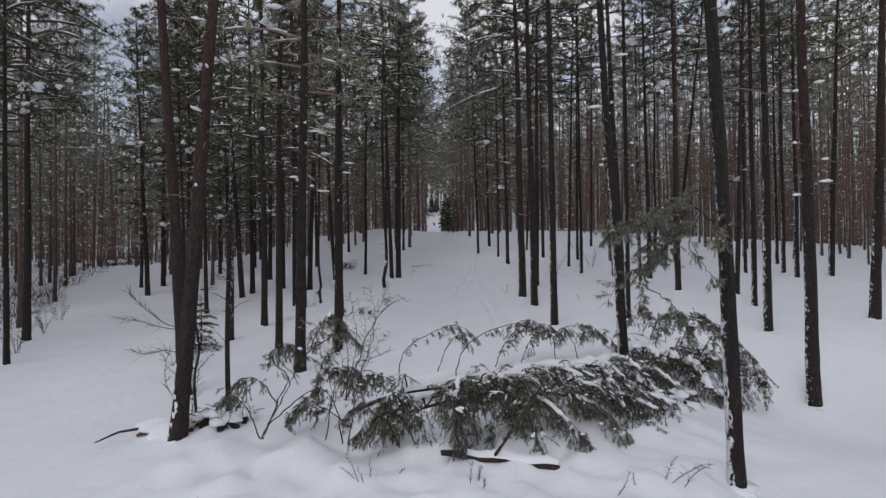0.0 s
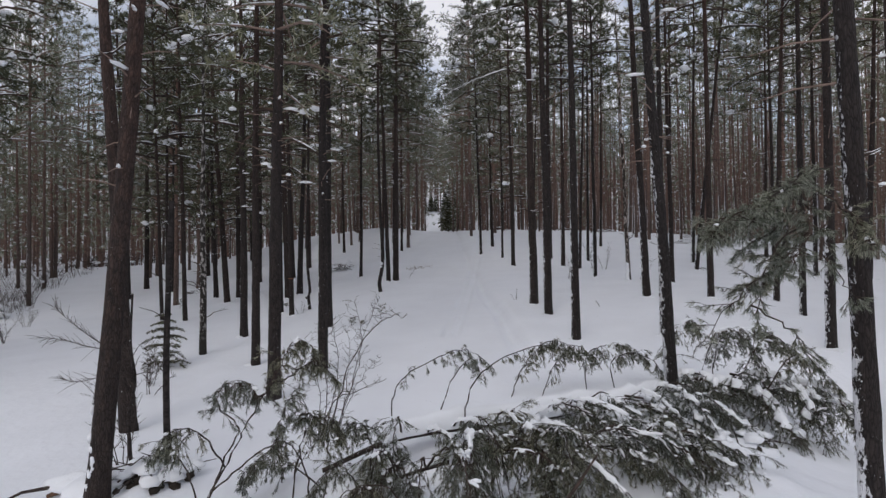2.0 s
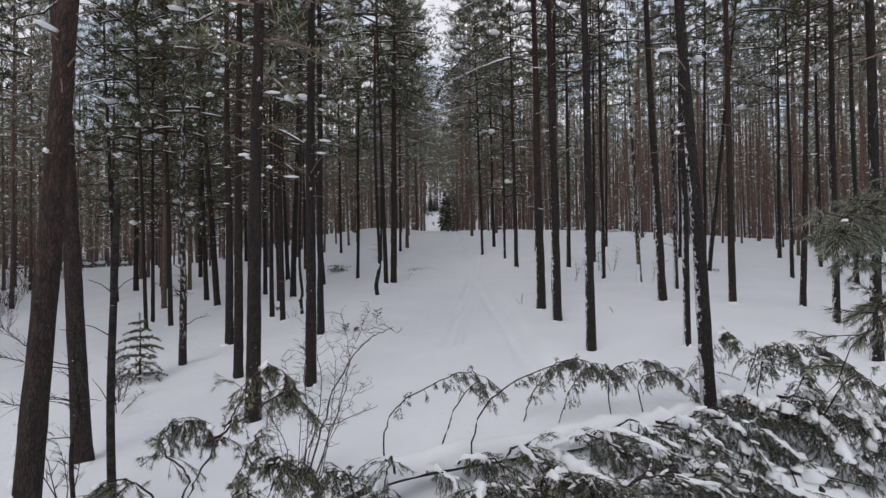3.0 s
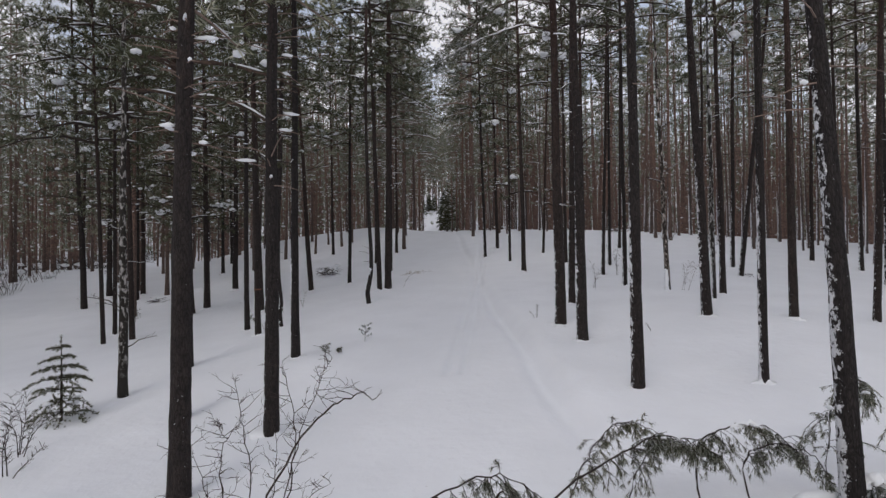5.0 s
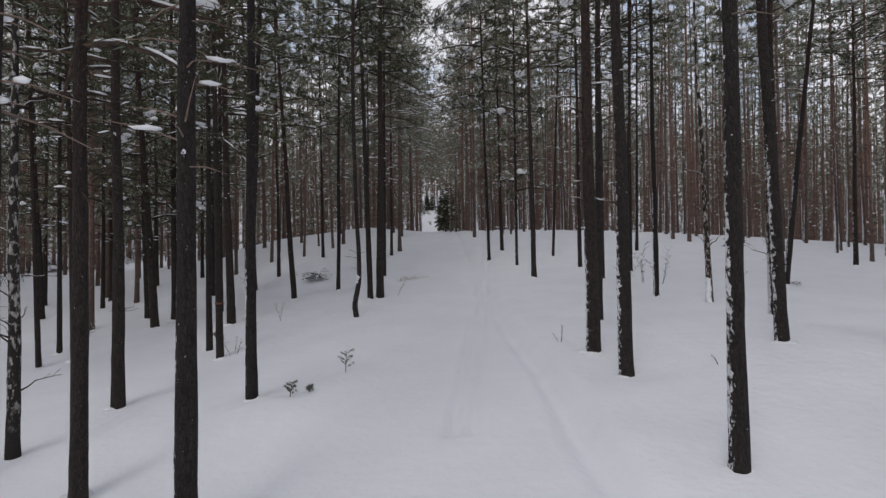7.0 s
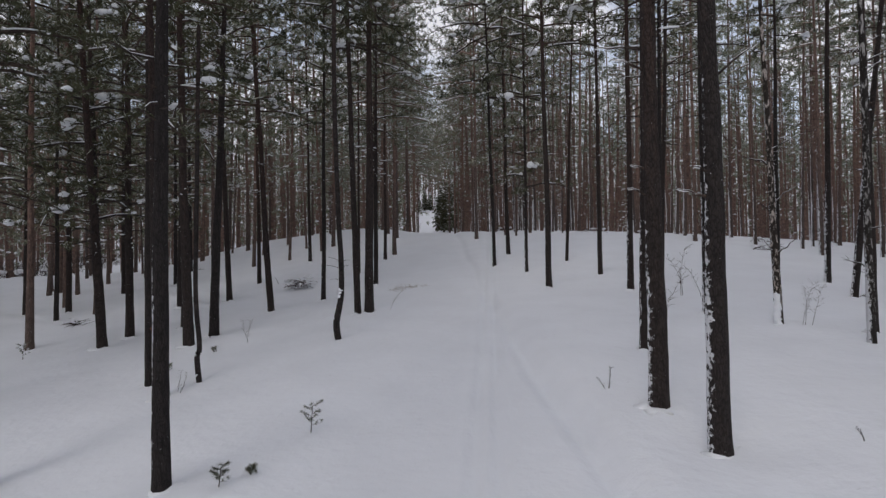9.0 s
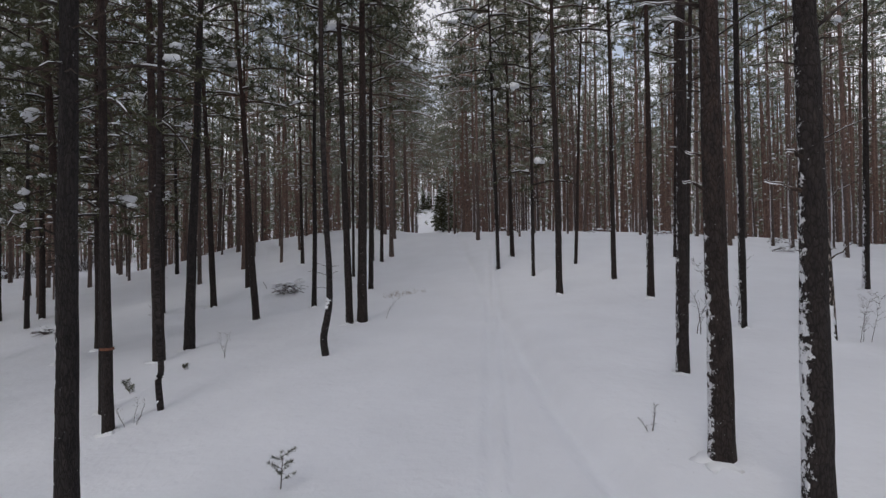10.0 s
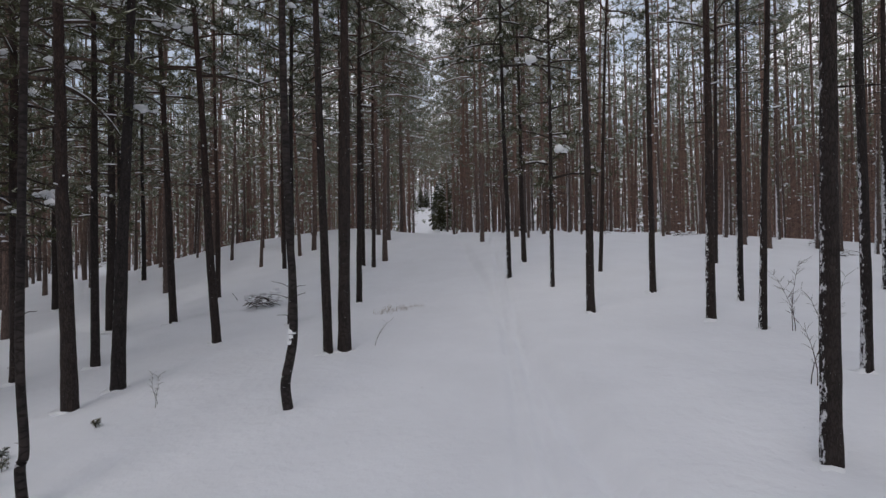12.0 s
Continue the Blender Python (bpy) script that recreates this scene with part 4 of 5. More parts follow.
def bent_sapling(label, stems, seed):
    rng = random.Random(seed)
    s = empty("bent_sapling", Matrix(), label, "sapling")
    for c in stems:
        bough(s, c, 0.013, rng, 0.030, 0.34, 1.1, 0.38, 0.9, 0.06)
    return s


bent_sapling("bent young pine pressed down by snow beside the fallen tree", (
    ((-2.98, 9.95, 0.90), (-2.62, 10.00, 1.60), (-2.38, 10.00, 2.06), (-2.20, 10.00, 2.36), (-2.06, 10.05, 2.59), (-1.97, 10.25, 2.88), (-1.88, 10.43, 2.96), (-1.72, 10.50, 2.86), (-1.70, 10.50, 2.70)),
    ((-2.30, 9.98, 2.30), (-1.98, 10.10, 2.50), (-1.71, 10.20, 2.68), (-1.56, 10.30, 2.67), (-1.40, 10.30, 2.48)),
    ((-2.95, 9.93, 0.90), (-2.70, 9.90, 1.50), (-2.50, 9.90, 1.95), (-2.74, 9.90, 2.18), (-2.76, 9.92, 2.36), (-2.68, 9.96, 2.48), (-2.43, 10.00, 2.47), (-2.27, 10.00, 2.25)),
    ((-2.70, 9.95, 1.45), (-2.95, 9.85, 1.90), (-3.25, 9.85, 1.95), (-3.55, 9.9, 1.70)),
    ((-2.85, 9.93, 1.15), (-2.30, 9.80, 1.62), (-2.02, 9.80, 1.80), (-1.94, 9.80, 2.12), (-1.80, 9.80, 2.40)),
    ((-3.0, 9.95, 0.90), (-3.35, 10.3, 1.35), (-3.7, 10.6, 1.5), (-3.95, 10.8, 1.35)),
), 61)
bent_sapling("young pine top drooping into the snow", (
    ((-1.6, 9.95, 0.8), (-1.75, 10.1, 1.4), (-2.0, 10.1, 1.7), (-2.3, 10.0, 1.5)),
    ((-1.5, 9.9, 0.8), (-1.4, 10.0, 1.45), (-1.5, 10.1, 1.9), (-1.75, 10.1, 2.1)),
    ((-1.1, 9.7, 0.8), (-1.0, 9.6, 1.3), (-1.2, 9.5, 1.6), (-1.5, 9.4, 1.35)),
    ((-0.6, 9.5, 0.85), (-0.75, 9.3, 1.3), (-1.0, 9.2, 1.45), (-1.3, 9.1, 1.15)),
    ((-0.3, 9.3, 0.95), (-0.55, 9.1, 1.45), (-0.85, 8.95, 1.55), (-1.1, 8.9, 1.25)),
    ((-1.9, 10.0, 0.85), (-1.75, 9.9, 1.6), (-1.6, 9.9, 2.0), (-1.35, 9.9, 2.05), (-1.15, 9.9, 1.8)),
    ((-1.0, 9.9, 0.95), (-0.85, 9.9, 1.6), (-0.95, 9.95, 1.95), (-1.2, 10.0, 1.95)),
    ((-1.3, 10.2, 0.85), (-1.9, 10.5, 1.2), (-2.4, 10.6, 1.3), (-2.7, 10.5, 1.15)),
), 62)


def fallen_log():
    rng = random.Random(8)
    log = empty("log", Matrix(), "old broken log half buried with snow on top", "log")
    a, b = Vector((0.07, 8.80, 1.0)), Vector((1.81, 8.55, 0.84))
    pts = [a.lerp(b, k / 9) + Vector((0, 0, 0.02 * math.sin(k * 1.7))) for k in range(10)]
    sh = Shape()
    sh.tube(pts, [0.035, 0.05, 0.052, 0.056, 0.06, 0.062, 0.062, 0.062, 0.06, 0.05], 12)
    for v in sh.v:
        v += Vector((rng.gauss(0, 0.006), rng.gauss(0, 0.006), rng.gauss(0, 0.006)))
    child("log_body", sh.mesh("log_body", BRUSHWOOD), log)
    snow_ridge([p + Vector((0, 0.02, 0.06)) for p in pts[2:]], 0.10, 0.085, rng, log)
    sh = Shape()
    sh.tube([pts[4], Vector((1.05, 8.25, 1.44)), Vector((1.29, 8.15, 1.84)), Vector((1.49, 8.12, 2.15))], [0.026, 0.022, 0.017, 0.008], 6)
    child("stub", sh.mesh("stub", BRUSHWOOD), log)


fallen_log()


def heap(name, label, category, x, y, r, seed, count, earth=True, height=0.18):
    """A low pile of earth, snow and broken sticks."""
    rng = random.Random(seed)
    h = empty(name, pose(x, y, ground(x, y)), label, category)
    soil, white = Shape(), Shape()
    for _ in range(count):
        a, d = rng.uniform(0, 6.28), r * math.sqrt(rng.random())
        p = Vector((math.cos(a) * d, math.sin(a) * d * 0.6, 0))
        p.z = ground(x + p.x, y + p.y) - ground(x, y) + height * 0.3 * rng.random()
        g = rng.uniform(0.08, 0.2)
        if earth:
            soil.lump(p, g * 0.55, g * 0.45, height * rng.uniform(0.25, 0.6), rng, a)
        if rng.random() < 0.95:
            white.lump(p + Vector((rng.gauss(0, 0.05), 0.06, height * rng.uniform(0.6, 1.0))), g * 1.2, g * 0.9, g * 0.5, rng, a)
    if earth:
        child("soil", soil.mesh("soil", SOIL), h)
    child("snow", white.mesh("snow", SNOW_SOFT), h)
    for _ in range(count // 2 if earth else count * 2):
        st = Shape()
        a = rng.uniform(0, 6.28)
        p = Vector((rng.gauss(0, r * 0.45), rng.gauss(0, r * 0.3), height * rng.uniform(0.1, 0.9)))
        d = Vector((math.cos(a), math.sin(a), rng.uniform(-0.2, 0.4))) * rng.uniform(0.3, 0.7) * max(1.0, r)
        st.tube([p - d * 0.4, p + Vector((0, 0, 0.03)), p + d], [0.014, 0.011, 0.005], 5)
        child("stick", st.mesh("stick", TWIG), h)
    return h


heap("root_hollow", "dark earth hollow with roots and snow under a tree", "earth", -4.3, 11.25, 0.72, 3, 44)
heap("root_hollow", "small dark hollow in the snow under fallen boughs", "earth", 4.9, 11.9, 0.35, 4, 7)


def broken_stump():
    rng = random.Random(14)
    x, y = -5.55, 11.25
    s = empty("broken_stump", pose(x, y, ground(x, y)), "low broken stump with reddish split wood under snow", "stump")
    sh = Shape()
    sh.tube([Vector((-0.2, 0, 0.0)), Vector((0.0, 0.05, 0.08)), Vector((0.35, 0.1, 0.10))], [0.03, 0.05, 0.055], 9)
    child("wood", sh.mesh("wood", CUTWOOD), s)
    sh = Shape()
    sh.tube([Vector((-0.8, -0.35, -0.02)), Vector((-0.5, -0.1, 0.10)), Vector((-0.1, 0.0, 0.14))], [0.012, 0.022, 0.03], 6)
    child("splinter", sh.mesh("splinter", BRUSHWOOD), s)
    sh = Shape()
    sh.heap(Vector((0.1, 0.14, 0.14)), 0.36, 0.2, 0.15, 3, 0.1)
    sh.heap(Vector((0.55, 0.0, 0.02)), 0.5, 0.4, 0.30, 5, 0.1)
    sh.heap(Vector((1.0, -0.25, -0.05)), 0.55, 0.35, 0.25, 7, 0.3)
    child("snow", sh.mesh("snow", SNOW_SOFT), s)


broken_stump()


# ---------------------------------------------------------------- low bough of the near pine
def low_bough(tree_xy):
    rng = random.Random(23)
    host = min((o for o in scene.objects if o.name.startswith("pine_tree")), key=lambda o: math.hypot(o.location.x - tree_xy[0], o.location.y - tree_xy[1]))
    inv = host.matrix_basis.inverted()
    for k, c in enumerate((
            ((4.15, 8.61, 4.95), (3.67, 8.27, 4.83), (3.10, 7.81, 4.61), (2.65, 7.44, 4.32)),
            ((3.68, 8.24, 4.83), (3.34, 8.21, 4.57), (2.87, 7.96, 4.41), (2.41, 7.77, 4.17)),
            ((3.49, 8.15, 4.72), (3.37, 7.82, 4.44), (3.17, 7.51, 4.19), (2.88, 7.30, 3.95)),
            ((3.37, 8.09, 4.67), (3.31, 8.06, 4.24), (3.08, 7.87, 3.90), (2.73, 7.69, 3.71)),
            ((3.79, 8.36, 4.83), (3.68, 8.51, 4.53), (3.42, 8.45, 4.28), (3.05, 8.32, 4.08)),
            ((3.68, 8.24, 4.73), (3.88, 8.06, 4.45), (3.94, 7.88, 4.26), (3.85, 7.70, 4.05)),
            ((3.42, 8.04, 4.56), (2.71, 7.61, 4.42), (2.35, 7.38, 4.31), (2.18, 7.25, 4.18)),
            ((3.49, 8.01, 4.36), (2.95, 7.67, 4.04), (2.76, 7.57, 3.59), (2.65, 7.51, 3.16)),
            ((3.71, 7.98, 4.51), (3.46, 7.79, 4.12), (3.76, 7.93, 3.73), (4.01, 8.05, 3.56)),
            ((3.15, 7.77, 4.04), (2.57, 7.47, 3.74), (2.06, 7.24, 3.29)),
            ((2.66, 7.52, 3.59), (3.10, 7.68, 3.36), (3.28, 7.77, 3.12)))):
        bough(host, [inv @ Vector(p) for p in c], 0.013 if k < 6 else 0.009, rng, 0.024 if k < 7 else 0.10, 0.26, 0.08, 0.25, 1.0, 0.015, mat=NEEDLES_RIMED)


low_bough((4.42, 8.47))


def snowy_stubs():
    """Broken dead branches with snow along their tops on two roadside pines: foot, height, reach sideways, toward the viewer, and rise."""
    rng = random.Random(33)
    for tree_xy, z, dx, dy, rise in (((3.94, 22.45), 5.58, -0.50, -0.10, 0.14), ((3.94, 22.45), 5.93, -0.32, -0.10, 0.08), ((3.94, 22.45), 7.20, 0.62, -0.1, 0.45), ((3.94, 22.45), 4.45, -0.16, -0.1, 0.05),
                                    ((3.68, 23.96), 7.80, -0.62, -0.1, 0.20), ((3.68, 23.96), 8.17, -0.85, 0.1, 0.05), ((3.68, 23.96), 5.77, -0.45, -0.1, 0.16), ((3.68, 23.96), 6.18, -0.32, 0.0, 0.12),
                                    ((4.42, 8.47), 5.0, 0.25, -0.1, 0.06), ((4.38, 13.35), 9.4, -0.75, -0.2, 0.25), ((4.38, 13.35), 6.2, -0.25, -0.1, 0.05)):
        host = min((o for o in scene.objects if o.name.startswith("pine_tree")), key=lambda o: math.hypot(o.location.x - tree_xy[0], o.location.y - tree_xy[1]))
        p = Vector((0, 0, z - host.location.z))
        d = Vector((dx, dy, rise))
        pts = [p + d * u + Vector((rng.gauss(0, 0.012), 0, rng.gauss(0, 0.012) + 0.10 * d.length * u * (1 - u))) for u in (0.1, 0.3, 0.5, 0.7, 0.9, 1.0)]
        sh, cap = Shape(), Shape()
        rad = [0.024, 0.021, 0.018, 0.015, 0.011, 0.006]
        sh.tube(pts, rad, 6)
        b = child("branch", sh.mesh("branch", BRUSHWOOD), host)
        ridge_into(cap, [q + Vector((0, 0, r * 0.5)) for q, r in zip(pts, rad)][1:], 0.013, 0.016, rng)
        child("snow", cap.mesh("snow", SNOW_SOFT), b)


snowy_stubs()


def wind_plaster(tree_xy, r):
    """Wind-packed snow clinging to the lower stem of the leaning pine."""
    rng = random.Random(35)
    host = min((o for o in scene.objects if o.name.startswith("pine_tree")), key=lambda o: math.hypot(o.location.x - tree_xy[0], o.location.y - tree_xy[1]))
    sh = Shape()
    for _ in range(15):
        a, z = rng.uniform(2.6, 4.6), 0.12 + 1.3 * rng.random() ** 1.5
        g = rng.uniform(0.022, 0.05)
        sh.mound(Vector((math.cos(a) * r * 1.02, math.sin(a) * r * 1.02, z)), g, g * 0.8, g * rng.uniform(1.2, 2.4), rng.uniform(0, 60), a)
    child("snow", sh.mesh("snow", SNOW_SOFT), host)


wind_plaster((-4.73, 10.74), 0.15)


def side_twigs(tree_xy):
    """Bare dead branches low on one pine, spread sideways and curving up."""
    rng = random.Random(27)
    host = min((o for o in scene.objects if o.name.startswith("pine_tree")), key=lambda o: math.hypot(o.location.x - tree_xy[0], o.location.y - tree_xy[1]))
    inv = host.matrix_basis.inverted()
    for c in (((-6.1, 14.0, 2.35), (-6.35, 13.7, 2.50), (-6.6, 13.45, 2.80), (-6.85, 13.3, 3.10), (-6.95, 13.25, 3.25)),
              ((-6.1, 14.0, 2.30), (-6.5, 13.6, 2.45), (-6.9, 13.4, 2.62), (-7.25, 13.3, 2.68)),
              ((-6.1, 14.0, 1.75), (-6.4, 13.8, 1.85), (-6.75, 13.6, 1.80), (-7.0, 13.5, 1.90)),
              ((-5.95, 14.0, 2.0), (-5.75, 13.6, 2.15), (-5.6, 13.2, 2.45), (-5.5, 13.0, 2.5))):
        pts = [inv @ p for p in curve_at(c, 6)]
        n = len(pts)
        sh = Shape()
        sh.tube(pts, [0.011 * (1 - 0.8 * k / (n - 1)) for k in range(n)], 5)
        for k in range(5, n - 1):
            for _ in range(2):
                d = (pts[k + 1] - pts[k]).normalized() + Vector((rng.gauss(0, 0.5), rng.gauss(0, 0.5), rng.gauss(0.15, 0.45)))
                d = d.normalized() * rng.uniform(0.10, 0.38)
                sh.tube([pts[k], pts[k] + d * 0.5 + Vector((0, 0, 0.015)), pts[k] + d], [0.0045, 0.003, 0.0015], 4, False)
        child("branch", sh.mesh("branch", TWIG), host)


side_twigs((-6.03, 14.09))


def road_boughs():
    """Long snowy boughs that arch from two pines over the road."""
    rng = random.Random(29)
    for c in (((3.9, 22.4, 12.7), (2.8, 22.4, 12.8), (1.6, 22.4, 12.2), (0.7, 22.3, 11.4)),
              ((3.5, 23.9, 11.7), (2.4, 23.9, 11.8), (1.2, 23.8, 11.1), (0.2, 23.7, 10.2)),
              ((3.5, 23.9, 10.9), (2.6, 23.9, 11.05), (1.4, 23.8, 10.6), (0.1, 23.7, 9.9)),
              ((3.6, 23.9, 13.0), (2.6, 23.6, 13.2), (1.4, 23.5, 12.8), (0.6, 23.4, 12.3))):
        host = min((o for o in scene.objects if o.name.startswith("pine_tree")), key=lambda o: math.hypot(o.location.x - c[0][0], o.location.y - c[0][1]))
        inv = host.matrix_basis.inverted()
        bough(host, [inv @ Vector(p) for p in c], 0.035, rng, 0.05, 0.75, 0.5, 0.35, 0.55, 0.34, needle=0.13)


road_boughs()


# ---------------------------------------------------------------- birches, thin stems and stubs
def birch(x, y, r, lean, tall, label, branch=True):
    rng = random.Random(int(x * 100))
    t = empty("birch_tree", pose(x, y, ground(x, y) - 0.05, 0, math.degrees(math.atan(lean)), 0), label, "tree", "birches in the stand")
    child("trunk", TRUNKS_BIRCH[int(x * 7) % 2], t, Matrix.Diagonal((r, r, tall / TALL, 1)))
    for _ in range(12 if branch else 4):
        bw, bs = rng.choice(DEAD)
        z = rng.uniform(1.2, tall * 0.55)
        b = child("branch", bw, t, pose(0, 0, z, 0, 0, rng.uniform(0, 360)) @ pose(r * 0.7, 0, 0, 0, -25, 0) @ Matrix.Scale(rng.uniform(0.5, 0.9), 4))
        if bs:
            child("snow", bs, b)
    return t


birch(-7.47, 21.3, 0.125, 0.01, 12.0, "slim birch with black-marked pale bark in the snow")
plastered = birch(9.05, 29.5, 0.11, -0.03, 13.0, "birch with a snow-plastered foot among the pines")
foot = Shape()
for k in range(7):
    foot.mound(Vector((-0.045 - 0.01 * (k % 2), -0.05, 0.06 + 0.11 * k)), 0.105 - 0.006 * k, 0.10, 0.17, k * 1.7)
child("snow", foot.mesh("snow", SNOW_SOFT), plastered)
birch(9.7, 27.2, 0.10, 0.0, 13.0, "pale birch with thin side branches")


def stem(name, label, category, ctrl, r0, r1, mat, seed, twigs=6, sides=8, cap=None):
    """A thin crooked stem of its own, with a few side twigs."""
    rng = random.Random(seed)
    x, y = ctrl[0][0], ctrl[0][1]
    g = ground(x, y) - 0.1
    t = empty(name, Matrix(), label, category)
    pts = curve_at([(a, b, g + c) for a, b, c in ctrl], 6)
    n = len(pts)
    sh = Shape()
    sh.tube(pts, [r0 + (r1 - r0) * k / (n - 1) for k in range(n)], sides)
    child("stem", sh.mesh("stem", mat), t)
    for _ in range(twigs):
        p = pts[rng.randint(n // 3, n - 2)]
        tw = Shape()
        a = rng.uniform(0, 6.28)
        d = Vector((math.cos(a), math.sin(a), rng.uniform(0.1, 0.7))) * rng.uniform(0.2, 0.6)
        q = min(0.008, r0 * 0.45)
        tw.tube([p, p + d * 0.5 + Vector((0, 0, 0.03)), p + d], [q, q * 0.7, q * 0.35], 4)
        child("twig", tw.mesh("twig", TWIG), t)
    if cap:
        sh = Shape()
        for u, w in cap:
            p = pts[int(u * (n - 1))]
            sh.lump(p + Vector((-0.02, -0.02, 0.02)), w, w, w * 1.3, rng)
        child("snow", sh.mesh("snow", SNOW_SOFT), t)
    return t


stem("dead_stem", "thin dead stem standing by the fallen pine", "tree stem", ((-3.99, 11.25, 0), (-4.02, 11.25, 1.6), (-4.0, 11.3, 3.2), (-3.96, 11.3, 4.2)), 0.055, 0.035, BARK, 71, 8)
stem("dead_stem", "thin crooked dead stem beside a leaning pine", "tree stem", ((-4.91, 12.0, 0), (-4.96, 12.0, 0.9), (-4.86, 12.0, 1.5), (-4.93, 12.0, 2.1), (-4.90, 12.0, 2.9)), 0.032, 0.016, BARK, 74, 16)
stem("dead_stem", "thin crooked stem with a kink above its foot", "tree stem", ((-5.72, 29.1, 0), (-5.78, 29.1, 0.7), (-5.72, 29.1, 1.0), (-5.85, 29.2, 2.4), (-5.8, 29.2, 5.5), (-5.75, 29.2, 9.0)), 0.075, 0.05, BARK, 72, 8, 8, ((0.08, 0.06),))
stem("crooked_pine", "slender crooked pine with a patch of snow round its bend", "tree", ((-2.77, 32.1, 0), (-2.83, 32.1, 0.55), (-2.74, 32.1, 1.05), (-2.67, 32.1, 1.55), (-2.68, 32.1, 2.6), (-2.75, 32.1, 4.0), (-2.84, 32.1, 8.0), (-2.8, 32.2, 13.0)), 0.105, 0.06, BARK, 73, 10, 12, ((0.40, 0.088), (0.42, 0.092), (0.435, 0.09), (0.45, 0.086)))


def paint_band(tree_xy, z, r):
    """A ring of old orange paint round one pine."""
    host = min((o for o in scene.objects if o.name.startswith("pine_tree")), key=lambda o: math.hypot(o.location.x - tree_xy[0], o.location.y - tree_xy[1]))
    sh = Shape()
    sh.tube([Vector((0, 0, z)), Vector((0, 0, z + 0.05))], [r, r * 0.99], 20, False)
    child("paint_band", sh.mesh("paint_band", ORANGE), host, None, "faded orange paint ring")


paint_band((-6.31, 28.15), 1.64, 0.128)


# ---------------------------------------------------------------- young spruces
def spruce(x, y, tall, label, seed, spread_k=0.42, tiers=14, sparse=False):
    rng = random.Random(seed)
    t = empty("young_spruce", pose(x, y, ground(x, y) - 0.05), label, "tree", "young spruces")
    wood = Shape()
    wood.tube([Vector((0, 0, 0)), Vector((0.01, 0, tall * 0.5)), Vector((0, 0, tall))], [0.03 * tall / 1.7, 0.018 * tall / 1.7, 0.004], 7)
    child("trunk", wood.mesh("trunk", BRUSHWOOD), t)
    w2, green, white = Shape(), Shape(), Shape()
    loose = 0.02 if sparse else 0.045
    for k in range(tiers):
        for j in range(8):
            a = j * 0.785 + k * 0.6 + rng.uniform(-0.3, 0.3)
            s = (0.14 if sparse else 0.10) + (0.74 if sparse else 0.88) * k / max(1, tiers - (1 if sparse else 0)) + rng.uniform(-loose, loose)
            ln = tall * spread_k * (1.03 - s) ** 0.8 * rng.uniform(0.45, 1.15)
            out = Vector((math.cos(a), math.sin(a), 0))
            sag = 0.75 if sparse and k < 2 else 0.42
            f = lambda u, s=s: Vector((0, 0, tall * s)) + out * ln * u + Vector((0, 0, 0.22 * ln * u - sag * ln * u * u))
            w2.tube([f(0), f(0.5), f(1.0)], [0.008, 0.006, 0.002], 4, False)
            steps = max(4, int(ln / 0.022))
            for i in range(steps):
                u = 0.12 + 0.88 * i / steps
                side = Vector((-out.y, out.x, 0)) * rng.choice((-1, 1)) * ln * 0.55 * (1.05 - u) * rng.random()
                green.tuft(f(u) + side, out + Vector((0, 0, -0.15)), rng, 15 if sparse else 8, 0.05 * tall / 1.7 + 0.015, 0.010 * tall / 1.7, 0.8)
            if rng.random() < (0.9 if sparse and k < 2 else 0.5):
                g = 0.028 * tall / 1.7 * rng.uniform(0.7, 1.8) * (1.8 if sparse and k < 2 else 1.0)
                white.lump(f(rng.uniform(0.4, 0.9)) + Vector((0, 0, g * 0.5)), g * 1.8, g, g * 0.6, rng, a)
    if sparse:
        for i in range(26):
            z = tall * (0.84 + 0.16 * i / 26)
            green.tuft(Vector((0, 0, z)), Vector((0, 0, 0.5)), rng, 7, 0.06, 0.008, 1.0)
    tagged(child("branchwork", w2.mesh("branchwork", BRUSHWOOD), t), kind="stuff")
    child("needles", green.mesh("needles", NEEDLES, False), t)
    tagged(child("snow", white.mesh("snow", SNOW_SOFT), t), kind="stuff")
    return t


spruce(-7.92, 19.7, 1.85, "small young spruce with snow-dusted tiers of branches", 81, 0.58, 7, sparse=True)
for x, y, h in ((-2.4, 162.0, 5.0), (-0.7, 165.0, 5.5), (0.7, 163.0, 5.0), (2.9, 117.0, 7.5), (2.6, 124.0, 9.0), (4.3, 121.0, 9.5), (5.6, 118.0, 8.0), (3.4, 131.0, 10.0)):
    spruce(x, y, h, "dark dense spruce at the far end of the road", 83 + int(h), 0.24, 22)


